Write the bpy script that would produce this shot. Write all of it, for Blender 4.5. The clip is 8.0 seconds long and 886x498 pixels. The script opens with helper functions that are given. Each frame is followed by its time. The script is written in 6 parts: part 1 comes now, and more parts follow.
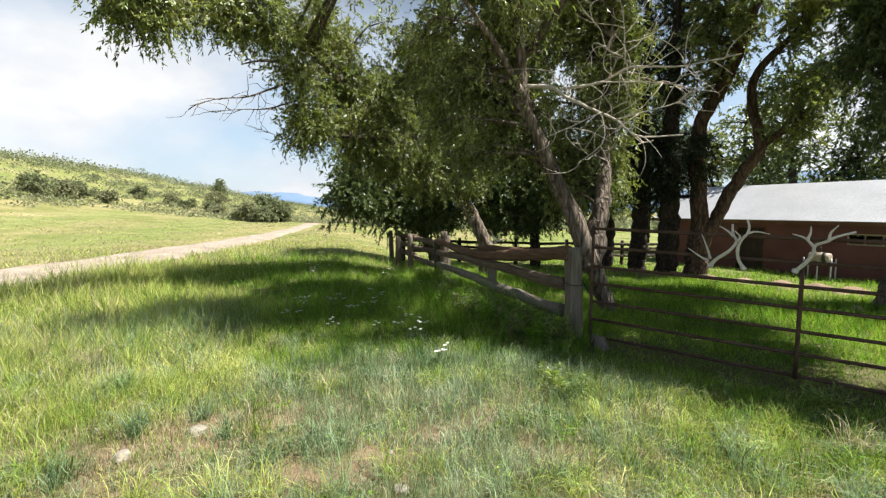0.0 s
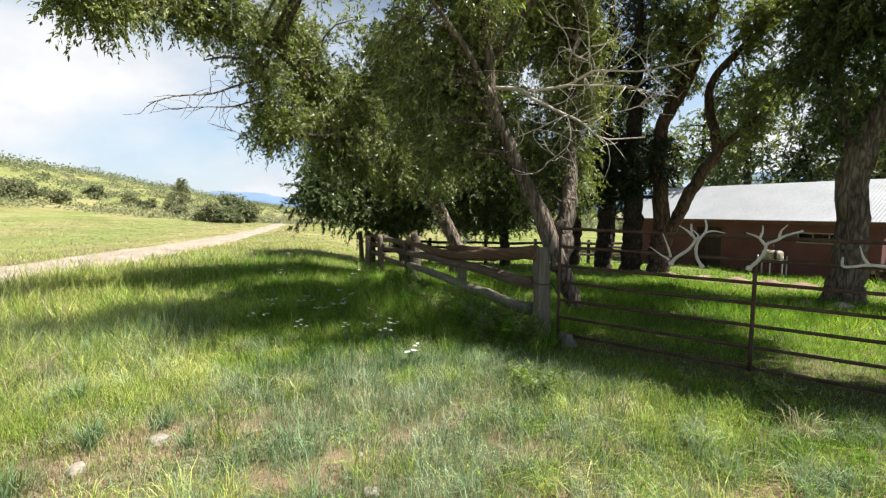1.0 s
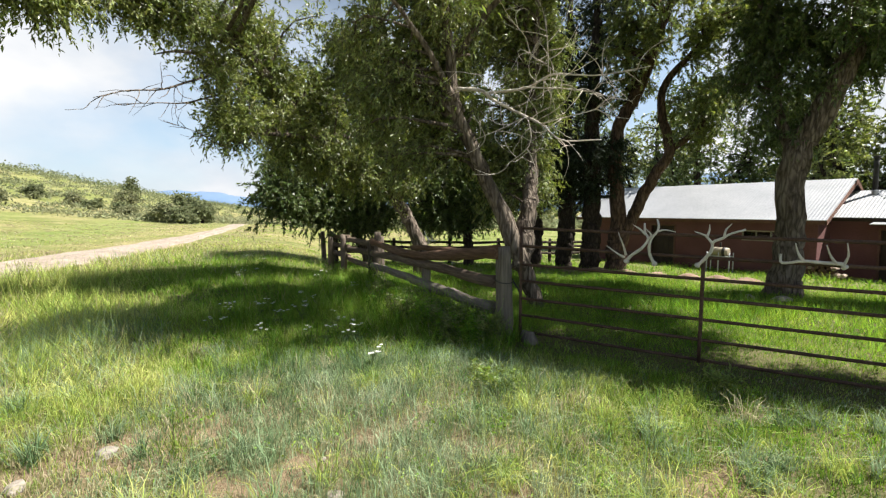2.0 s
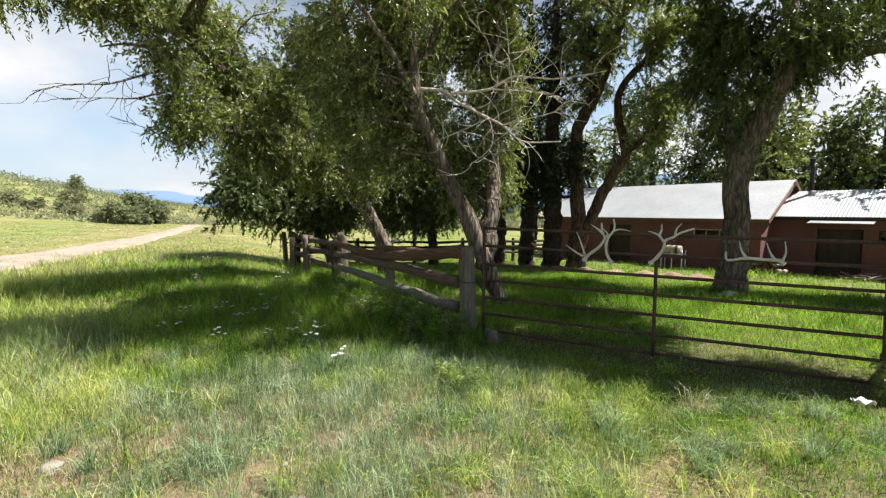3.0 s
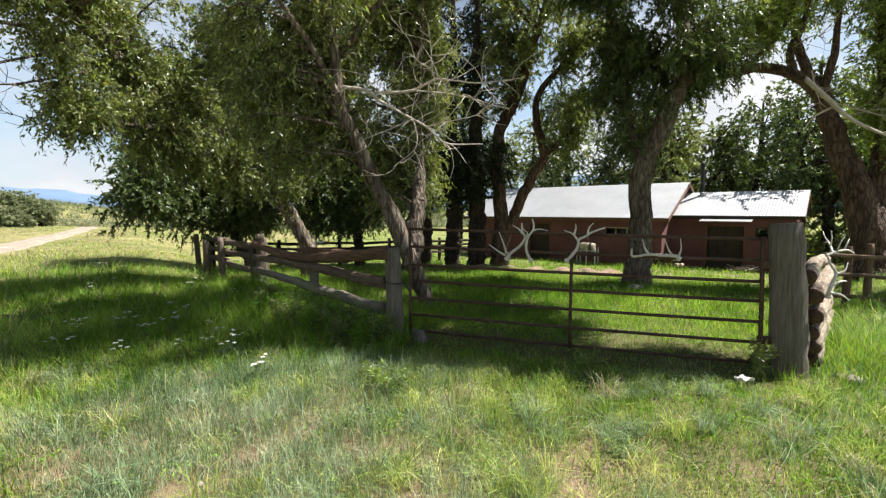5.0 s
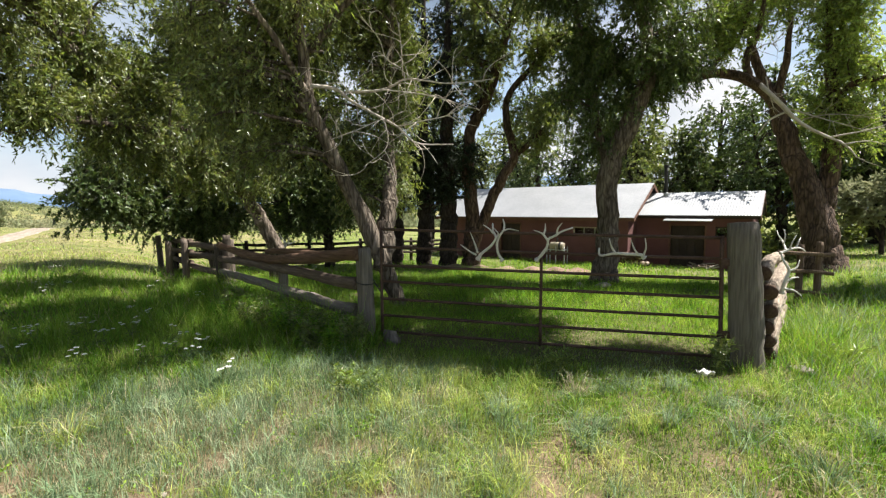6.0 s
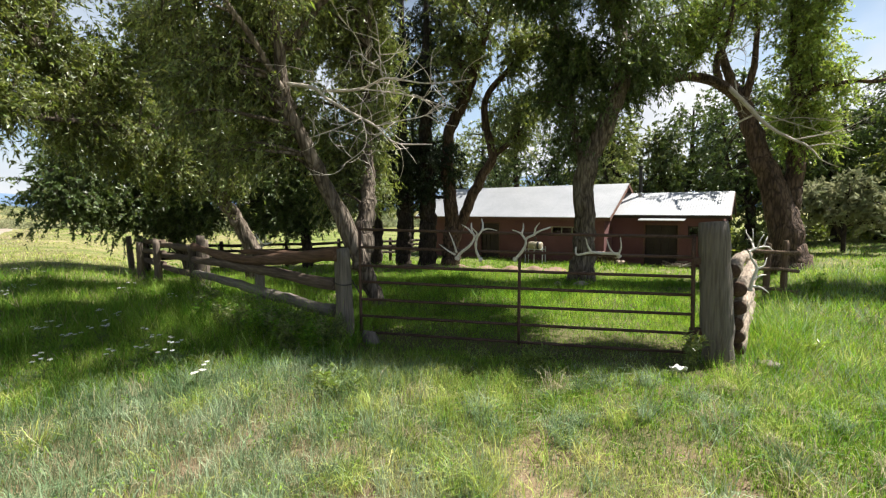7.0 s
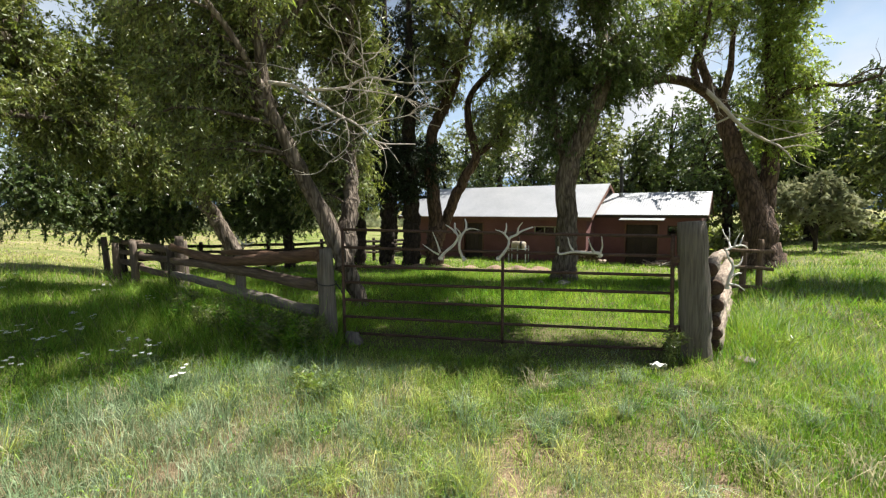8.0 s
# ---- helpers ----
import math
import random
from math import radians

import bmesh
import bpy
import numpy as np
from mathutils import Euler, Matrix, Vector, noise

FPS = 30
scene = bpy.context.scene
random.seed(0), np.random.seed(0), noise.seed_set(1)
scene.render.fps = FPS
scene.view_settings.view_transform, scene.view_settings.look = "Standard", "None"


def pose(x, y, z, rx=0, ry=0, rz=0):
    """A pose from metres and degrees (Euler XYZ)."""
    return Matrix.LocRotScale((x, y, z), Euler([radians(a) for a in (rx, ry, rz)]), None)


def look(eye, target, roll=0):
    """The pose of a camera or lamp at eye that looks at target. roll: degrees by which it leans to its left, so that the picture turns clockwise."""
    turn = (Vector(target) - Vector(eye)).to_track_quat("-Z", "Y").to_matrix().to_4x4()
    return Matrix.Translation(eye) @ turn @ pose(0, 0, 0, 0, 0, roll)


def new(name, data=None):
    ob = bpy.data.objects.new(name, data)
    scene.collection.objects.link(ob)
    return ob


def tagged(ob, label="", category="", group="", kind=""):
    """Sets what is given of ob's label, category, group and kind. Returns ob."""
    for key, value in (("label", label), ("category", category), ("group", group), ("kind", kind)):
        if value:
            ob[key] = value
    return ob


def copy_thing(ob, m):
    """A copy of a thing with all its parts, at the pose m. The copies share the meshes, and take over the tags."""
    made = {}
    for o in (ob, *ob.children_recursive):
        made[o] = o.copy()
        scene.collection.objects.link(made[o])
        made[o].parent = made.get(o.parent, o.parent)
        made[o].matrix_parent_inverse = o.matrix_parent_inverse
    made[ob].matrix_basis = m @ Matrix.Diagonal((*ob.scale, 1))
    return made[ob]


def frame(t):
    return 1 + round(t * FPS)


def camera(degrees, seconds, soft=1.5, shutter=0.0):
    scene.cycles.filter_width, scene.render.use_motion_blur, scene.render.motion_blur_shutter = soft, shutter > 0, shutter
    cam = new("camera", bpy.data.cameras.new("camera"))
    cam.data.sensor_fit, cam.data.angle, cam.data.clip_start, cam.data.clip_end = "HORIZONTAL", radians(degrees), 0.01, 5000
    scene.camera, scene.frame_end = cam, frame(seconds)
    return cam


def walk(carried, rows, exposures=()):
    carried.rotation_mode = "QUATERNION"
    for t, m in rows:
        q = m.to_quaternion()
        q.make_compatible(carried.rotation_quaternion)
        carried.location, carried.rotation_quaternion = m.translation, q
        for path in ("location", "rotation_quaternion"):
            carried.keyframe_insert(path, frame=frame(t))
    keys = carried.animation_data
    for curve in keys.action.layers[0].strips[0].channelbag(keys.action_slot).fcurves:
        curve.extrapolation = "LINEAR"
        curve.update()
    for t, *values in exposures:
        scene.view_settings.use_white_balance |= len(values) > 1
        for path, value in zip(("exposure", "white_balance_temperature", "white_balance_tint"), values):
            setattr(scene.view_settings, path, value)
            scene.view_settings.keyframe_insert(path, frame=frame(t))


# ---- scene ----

cam = camera(88.83, 8.0, soft=1.3)
PATH = [
    (0.0, pose(0.0, 0.0, 1.75, 85.137, -0.314, 0.0)),
    (0.5, pose(0.008, -0.005, 1.752, 85.172, -0.282, -1.869)),
    (1.0, pose(0.012, -0.008, 1.754, 85.175, -0.242, -3.725)),
    (1.5, pose(0.018, -0.015, 1.759, 85.154, -0.178, -5.992)),
    (3.0, pose(0.043, -0.05, 1.773, 85.089, -0.039, -12.69)),
    (3.5, pose(0.048, -0.059, 1.777, 85.087, -0.027, -15.039)),
    (4.0, pose(0.05, -0.062, 1.781, 85.072, 0.01, -17.393)),
    (4.5, pose(0.054, -0.064, 1.785, 85.05, 0.045, -19.686)),
    (5.0, pose(0.056, -0.065, 1.788, 85.05, 0.079, -21.94)),
    (6.5, pose(0.062, -0.069, 1.79, 85.043, 0.142, -26.889)),
    (7.0, pose(0.064, -0.074, 1.79, 85.031, 0.144, -28.122)),
    (7.5, pose(0.065, -0.076, 1.79, 85.023, 0.148, -29.366)),
    (8.0, pose(0.068, -0.076, 1.79, 85.011, 0.166, -30.17)),
]
EXPOSURE = 1.38
walk(cam, PATH, [(0.0, EXPOSURE), (8.0, EXPOSURE)])

# ---- world and sun ----
SUN_AZ, SUN_EL = 102.0, 58.0   # degrees clockwise from +y, degrees above the horizon


def make_world():
    w = bpy.data.worlds.new("sky_world")
    w.use_nodes = True
    nt = w.node_tree
    nt.nodes.clear()
    out = nt.nodes.new("ShaderNodeOutputWorld")
    bg = nt.nodes.new("ShaderNodeBackground")
    sky = nt.nodes.new("ShaderNodeTexSky")
    sky.sky_type = "NISHITA"
    sky.sun_disc = False
    sky.sun_elevation = radians(SUN_EL)
    sky.sun_rotation = radians(SUN_AZ)
    sky.air_density, sky.dust_density, sky.ozone_density = 1.0, 0.6, 1.2
    tc = nt.nodes.new("ShaderNodeTexCoord")
    mp = nt.nodes.new("ShaderNodeMapping")
    mp.inputs["Scale"].default_value = (1.0, 1.0, 1.7)
    mp.inputs["Location"].default_value = (0.7, 0.2, 0.35)
    big = nt.nodes.new("ShaderNodeTexNoise")
    big.inputs["Scale"].default_value = 2.3
    big.inputs["Detail"].default_value = 7.0
    big.inputs["Roughness"].default_value = 0.48
    ramp = nt.nodes.new("ShaderNodeValToRGB")
    ramp.color_ramp.elements[0].position = 0.40
    ramp.color_ramp.elements[0].color = (0.12, 0.12, 0.12, 1)
    ramp.color_ramp.elements[1].position = 0.58
    shade = nt.nodes.new("ShaderNodeTexNoise")
    shade.inputs["Scale"].default_value = 5.0
    shade.inputs["Detail"].default_value = 5.0
    cramp = nt.nodes.new("ShaderNodeValToRGB")
    cramp.color_ramp.elements[0].position = 0.35
    cramp.color_ramp.elements[0].color = (10.4, 11.2, 12.3, 1)
    cramp.color_ramp.elements[1].position = 0.62
    cramp.color_ramp.elements[1].color = (14.0, 14.0, 14.1, 1)
    mix = nt.nodes.new("ShaderNodeMixRGB")
    ln = nt.links.new
    ln(tc.outputs["Generated"], mp.inputs["Vector"])
    ln(mp.outputs[0], big.inputs["Vector"])
    ln(mp.outputs[0], shade.inputs["Vector"])
    ln(big.outputs["Fac"], ramp.inputs[0])
    ln(shade.outputs["Fac"], cramp.inputs[0])
    haze = nt.nodes.new("ShaderNodeMixRGB")
    haze.blend_type = "ADD"
    haze.inputs[0].default_value = 1.0
    haze.inputs[2].default_value = (4.3, 5.8, 7.3, 1)
    sep = nt.nodes.new("ShaderNodeSeparateXYZ")
    ln(tc.outputs["Generated"], sep.inputs[0])
    low = nt.nodes.new("ShaderNodeMapRange")
    low.inputs["From Min"].default_value, low.inputs["From Max"].default_value = 0.28, 0.44
    low.inputs["To Min"].default_value, low.inputs["To Max"].default_value = 1.0, 0.08
    ln(sep.outputs["Z"], low.inputs[0])
    ln(low.outputs[0], haze.inputs[0])
    thin = nt.nodes.new("ShaderNodeMath")
    thin.operation = "MULTIPLY"
    ln(low.outputs[0], thin.inputs[0])
    ln(sky.outputs[0], haze.inputs[1])
    ln(ramp.outputs[0], thin.inputs[1])
    ln(thin.outputs[0], mix.inputs[0])
    ln(haze.outputs[0], mix.inputs[1])
    ln(cramp.outputs[0], mix.inputs[2])
    ln(mix.outputs[0], bg.inputs[0])
    bg.inputs[1].default_value = 0.028
    ln(bg.outputs[0], out.inputs[0])
    scene.world = w


make_world()
_az, _el = radians(SUN_AZ), radians(SUN_EL)
SUN_DIR = Vector((math.sin(_az) * math.cos(_el), math.cos(_az) * math.cos(_el), math.sin(_el)))
sun_data = bpy.data.lights.new("sun", "SUN")
sun_data.energy, sun_data.angle, sun_data.color = 5.0, radians(0.53), (1.0, 0.955, 0.88)
sun = new("sun", sun_data)
sun.matrix_world = look(SUN_DIR * 60, (0, 0, 0))


# ---- materials ----
def material(name, colours, scale=4.0, fine=40.0, rough=0.8, bump=0.3, metal=0.0, stretch=(1, 1, 1), per_piece=0.0, island=False,
             translucent=0.0, spec=0.3, narrow=0.36, bump_dist=0.01, furrow=0.0, through_tint=(1.0, 1.0, 1.0)):
    """Two noises mix the colours; bump from the fine one. per_piece: brightness change from piece to piece."""
    m = bpy.data.materials.new(name)
    m.use_nodes = True
    nt = m.node_tree
    nt.nodes.clear()
    N, ln = nt.nodes.new, nt.links.new
    out, b = N("ShaderNodeOutputMaterial"), N("ShaderNodeBsdfPrincipled")
    tc, mp = N("ShaderNodeTexCoord"), N("ShaderNodeMapping")
    mp.inputs["Scale"].default_value = stretch
    ln(tc.outputs["Object"], mp.inputs[0])
    n1, n2 = N("ShaderNodeTexNoise"), N("ShaderNodeTexNoise")
    n1.inputs["Scale"].default_value, n1.inputs["Detail"].default_value = scale, 4.0
    n2.inputs["Scale"].default_value, n2.inputs["Detail"].default_value = fine, 5.0
    ln(mp.outputs[0], n1.inputs["Vector"])
    ln(mp.outputs[0], n2.inputs["Vector"])
    add = N("ShaderNodeMath")
    add.operation = "MULTIPLY_ADD"
    ln(n2.outputs["Fac"], add.inputs[0])
    add.inputs[1].default_value = 0.55
    half = N("ShaderNodeMath")
    half.operation = "MULTIPLY"
    half.inputs[1].default_value = 0.45
    ln(n1.outputs["Fac"], half.inputs[0])
    ln(half.outputs[0], add.inputs[2])
    ramp = N("ShaderNodeValToRGB")
    els = ramp.color_ramp.elements
    k = len(colours)
    while len(els) < k:
        els.new(0.5)
    for i, c in enumerate(colours):
        els[i].position = 0.5 - narrow / 2 + narrow * i / max(1, k - 1)
        els[i].color = (*c, 1)
    fac, relief = add.outputs[0], n2.outputs["Fac"]
    if furrow:
        # long cracks between bark plates, bent by the coarse noise
        bend = N("ShaderNodeVectorMath")
        bend.operation = "MULTIPLY_ADD"
        ln(n1.outputs["Color"], bend.inputs[0])
        bend.inputs[1].default_value = (0.25, 0.25, 0.25)
        ln(mp.outputs[0], bend.inputs[2])
        vor = N("ShaderNodeTexVoronoi")
        vor.feature = "DISTANCE_TO_EDGE"
        vor.inputs["Scale"].default_value = furrow
        ln(bend.outputs[0], vor.inputs["Vector"])
        open_up = N("ShaderNodeMapRange")
        open_up.inputs["From Max"].default_value = 0.22
        ln(vor.outputs["Distance"], open_up.inputs[0])
        deep = N("ShaderNodeMath")
        deep.operation = "MULTIPLY_ADD"
        ln(open_up.outputs[0], deep.inputs[0])
        deep.inputs[1].default_value = 0.22
        low = N("ShaderNodeMath")
        low.operation = "SUBTRACT"
        ln(fac, low.inputs[0])
        low.inputs[1].default_value = 0.13
        ln(low.outputs[0], deep.inputs[2])
        fac = relief = deep.outputs[0]
    ln(fac, ramp.inputs[0])
    col = ramp.outputs[0]
    if per_piece:
        if island:
            rnd = N("ShaderNodeNewGeometry").outputs["Random Per Island"]
        else:
            rnd = N("ShaderNodeObjectInfo").outputs["Random"]
        mr = N("ShaderNodeMapRange")
        mr.inputs["To Min"].default_value, mr.inputs["To Max"].default_value = 1 - per_piece, 1 + per_piece
        ln(rnd, mr.inputs[0])
        hsv = N("ShaderNodeHueSaturation")
        ln(col, hsv.inputs["Color"])
        ln(mr.outputs[0], hsv.inputs["Value"])
        if island:
            spin = N("ShaderNodeMath")
            spin.operation = "MULTIPLY"
            spin.inputs[1].default_value = 17.0
            ln(rnd, spin.inputs[0])
            frac = N("ShaderNodeMath")
            frac.operation = "FRACT"
            ln(spin.outputs[0], frac.inputs[0])
            hue = N("ShaderNodeMapRange")
            hue.inputs["To Min"].default_value, hue.inputs["To Max"].default_value = 0.462, 0.515
            ln(frac.outputs[0], hue.inputs[0])
            ln(hue.outputs[0], hsv.inputs["Hue"])
        col = hsv.outputs[0]
    ln(col, b.inputs["Base Color"])
    b.inputs["Roughness"].default_value = rough
    b.inputs["Metallic"].default_value = metal
    b.inputs["Specular IOR Level"].default_value = spec
    if bump:
        bp = N("ShaderNodeBump")
        bp.inputs["Strength"].default_value = bump
        bp.inputs["Distance"].default_value = bump_dist
        ln(relief, bp.inputs["Height"])
        ln(bp.outputs[0], b.inputs["Normal"])
    sh = b.outputs[0]
    if translucent:
        t = N("ShaderNodeBsdfTranslucent")
        warm = N("ShaderNodeMixRGB")
        warm.blend_type = "MULTIPLY"
        warm.inputs[0].default_value = 1.0
        warm.inputs[2].default_value = (*through_tint, 1)
        ln(col, warm.inputs[1])
        ln(warm.outputs[0], t.inputs[0])
        mx = N("ShaderNodeMixShader")
        mx.inputs[0].default_value = translucent
        ln(sh, mx.inputs[1])
        ln(t.outputs[0], mx.inputs[2])
        sh = mx.outputs[0]
    ln(sh, out.inputs[0])
    return m


BARK = material("bark_grey", [(0.051, 0.039, 0.029), (0.134, 0.106, 0.082), (0.222, 0.185, 0.149)], 3, 16, 0.92, 1.0, stretch=(1, 1, 0.22), bump_dist=0.09, furrow=11.0)
BARK_RED = material("bark_reddish", [(0.036, 0.024, 0.017), (0.092, 0.058, 0.041), (0.160, 0.108, 0.078)], 3, 16, 0.92, 1.0, stretch=(1, 1, 0.25), bump_dist=0.09, furrow=11.0)
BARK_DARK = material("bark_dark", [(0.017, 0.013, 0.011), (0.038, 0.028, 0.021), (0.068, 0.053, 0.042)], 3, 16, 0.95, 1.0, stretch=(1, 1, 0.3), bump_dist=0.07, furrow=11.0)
DEADWOOD = material("bare_dead_wood", [(0.301, 0.259, 0.221), (0.479, 0.423, 0.365), (0.631, 0.567, 0.504)], 6, 40, 0.85, 0.4)
LEAF = material("leaf_olive", [(0.080, 0.116, 0.030), (0.145, 0.186, 0.054), (0.235, 0.265, 0.100)], 0.8, 6, 0.42, 0, per_piece=0.62, island=True, translucent=0.32, spec=0.8, through_tint=(1.7, 1.75, 0.8))
LEAF_BRIGHT = material("leaf_yellow_green", [(0.110, 0.165, 0.034), (0.190, 0.260, 0.066), (0.290, 0.345, 0.115)], 0.8, 6, 0.42, 0, per_piece=0.5, island=True, translucent=0.42, spec=0.6, through_tint=(1.7, 1.75, 0.8))
LEAF_DARK = material("leaf_deep_green", [(0.036, 0.064, 0.020), (0.070, 0.110, 0.035), (0.120, 0.165, 0.058)], 0.8, 6, 0.44, 0, per_piece=0.55, island=True, translucent=0.25, spec=0.5, through_tint=(1.7, 1.75, 0.8))
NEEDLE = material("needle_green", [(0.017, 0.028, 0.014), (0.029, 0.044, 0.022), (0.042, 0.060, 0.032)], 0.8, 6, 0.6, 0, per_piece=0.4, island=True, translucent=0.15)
SHRUB = material("shrub_green", [(0.145, 0.180, 0.088), (0.215, 0.250, 0.132), (0.300, 0.325, 0.190)], 0.06, 0.5, 0.8, 0, per_piece=0.22, island=True, translucent=0.5)
SAGE = material("sage_green", [(0.190, 0.215, 0.110), (0.250, 0.270, 0.150), (0.315, 0.325, 0.195)], 0.06, 0.5, 0.85, 0, per_piece=0.18, island=True, translucent=0.4)
GRASS = material("grass_blades", [(0.170, 0.270, 0.048), (0.340, 0.445, 0.105), (0.560, 0.590, 0.215)], 0.45, 3.0, 0.65, 0, per_piece=0.45, island=True, translucent=0.5, spec=0.12, narrow=0.22)
GRASS_BLUE = material("grass_blue_green", [(0.120, 0.200, 0.090), (0.222, 0.315, 0.172), (0.350, 0.435, 0.280)], 0.45, 3.0, 0.6, 0, per_piece=0.4, island=True, translucent=0.4, spec=0.15, narrow=0.22)
GRASS_DRY = material("grass_straw", [(0.290, 0.258, 0.134), (0.405, 0.368, 0.218), (0.530, 0.488, 0.318)], 0.8, 5.0, 0.6, 0, per_piece=0.3, island=True, translucent=0.4, narrow=0.22)
GRASS_LUSH = material("grass_lush", [(0.070, 0.175, 0.016), (0.145, 0.290, 0.034), (0.250, 0.390, 0.075)], 0.5, 3.0, 0.6, 0, per_piece=0.55, island=True, translucent=0.45, spec=0.2, narrow=0.24, through_tint=(1.35, 1.3, 0.8))
POSTWOOD = material("weathered_post", [(0.068, 0.057, 0.046), (0.144, 0.125, 0.103), (0.220, 0.194, 0.163)], 5, 50, 0.92, 0.9, stretch=(1, 1, 0.06), bump_dist=0.02)
RAILWOOD = material("weathered_rail", [(0.045, 0.031, 0.022), (0.100, 0.073, 0.053), (0.168, 0.130, 0.100)], 5, 34, 0.92, 0.9, stretch=(0.08, 1, 1), bump_dist=0.02, per_piece=0.25)
POSTDARK = material("dark_weathered_post", [(0.045, 0.034, 0.026), (0.095, 0.075, 0.06), (0.16, 0.132, 0.108)], 5, 50, 0.92, 0.9, stretch=(1, 1, 0.06), bump_dist=0.02, per_piece=0.3)
POSTBROWN = material("brown_post", [(0.070, 0.045, 0.030), (0.135, 0.092, 0.062), (0.220, 0.160, 0.112)], 5, 40, 0.92, 0.8, stretch=(1, 1, 0.08), bump_dist=0.02, per_piece=0.2)
RAIL_RED = material("bark_rail", [(0.048, 0.026, 0.016), (0.110, 0.062, 0.038), (0.172, 0.110, 0.072)], 5, 34, 0.92, 0.9, stretch=(0.08, 1, 1), bump_dist=0.02)
RAIL_GREY = material("grey_rail", [(0.075, 0.063, 0.052), (0.150, 0.130, 0.110), (0.235, 0.210, 0.180)], 5, 34, 0.92, 0.9, stretch=(0.08, 1, 1), bump_dist=0.02)
LOGWOOD = material("peeled_log", [(0.085, 0.060, 0.044), (0.210, 0.165, 0.125), (0.385, 0.325, 0.262)], 5, 30, 0.9, 1.0, stretch=(0.12, 1, 1), bump_dist=0.03, per_piece=0.2, narrow=0.3)
LOGEND = material("sawn_log_end", [(0.038, 0.021, 0.013), (0.072, 0.042, 0.026), (0.106, 0.069, 0.045)], 6, 50, 0.9, 0.6)
RUST = material("rusted_pipe", [(0.032, 0.018, 0.013), (0.075, 0.044, 0.031), (0.140, 0.092, 0.070)], 5, 60, 0.7, 0.35, metal=0.2)
ANTLER = material("bleached_antler", [(0.395, 0.372, 0.334), (0.532, 0.509, 0.471), (0.608, 0.593, 0.562)], 9, 50, 0.6, 0.3)
ADOBE = material("red_stucco", [(0.098, 0.043, 0.041), (0.134, 0.060, 0.056), (0.172, 0.082, 0.078)], 1.2, 30, 0.92, 0.5)
TIN = material("galvanised_roof", [(0.330, 0.340, 0.358), (0.420, 0.430, 0.448), (0.510, 0.518, 0.530)], 0.8, 14, 0.45, 0.05, metal=0.45, spec=0.5)
TRIMWOOD = material("brown_trim", [(0.076, 0.038, 0.027), (0.129, 0.065, 0.046), (0.182, 0.099, 0.072)], 3, 30, 0.8, 0.4)
DARKWOOD = material("dark_door_wood", [(0.023, 0.015, 0.011), (0.038, 0.027, 0.020), (0.057, 0.040, 0.030)], 3, 30, 0.75, 0.4)
BLACKMETAL = material("stove_pipe_metal", [(0.03, 0.03, 0.03), (0.05, 0.048, 0.046), (0.08, 0.075, 0.07)], 4, 40, 0.55, 0.1, metal=0.6)
CREAM = material("cream_enamel", [(0.220, 0.185, 0.130), (0.310, 0.268, 0.195), (0.390, 0.350, 0.272)], 4, 40, 0.55, 0.1)
STONE = material("field_stone", [(0.171, 0.143, 0.114), (0.257, 0.228, 0.194), (0.331, 0.302, 0.268)], 5, 40, 0.9, 0.6, per_piece=0.2)
PETAL = material("white_petals", [(0.70, 0.70, 0.66), (0.78, 0.78, 0.74), (0.83, 0.83, 0.80)], 20, 90, 0.6, 0, translucent=0.3)
STEM = material("flower_stem", [(0.08, 0.12, 0.03), (0.12, 0.17, 0.05), (0.16, 0.21, 0.07)], 5, 40, 0.6, 0, translucent=0.2)
ROADDIRT = material("road_dirt", [(0.190, 0.155, 0.120), (0.270, 0.222, 0.176), (0.340, 0.295, 0.246)], 0.9, 7, 0.95, 0.5, bump_dist=0.03, narrow=0.24)
# the blue of distance haze is mixed into the ridge's base colour
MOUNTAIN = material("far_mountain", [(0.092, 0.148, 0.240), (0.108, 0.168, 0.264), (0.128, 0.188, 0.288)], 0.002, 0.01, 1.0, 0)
WHITEPAPER = material("white_scrap", [(0.62, 0.60, 0.57), (0.72, 0.70, 0.68), (0.78, 0.77, 0.75)], 9, 60, 0.8, 0.1)


def glass_material():
    m = bpy.data.materials.new("window_glass")
    m.use_nodes = True
    b = m.node_tree.nodes["Principled BSDF"]
    b.inputs["Base Color"].default_value = (0.9, 0.95, 0.95, 1)
    b.inputs["Roughness"].default_value = 0.03
    b.inputs["Transmission Weight"].default_value = 1.0
    b.inputs["IOR"].default_value = 1.45
    return m


GLASS = glass_material()
SOIL = material("bare_earth", [(0.152, 0.095, 0.068), (0.236, 0.160, 0.118), (0.319, 0.228, 0.175)], 2, 25, 0.95, 0.6, bump_dist=0.03)


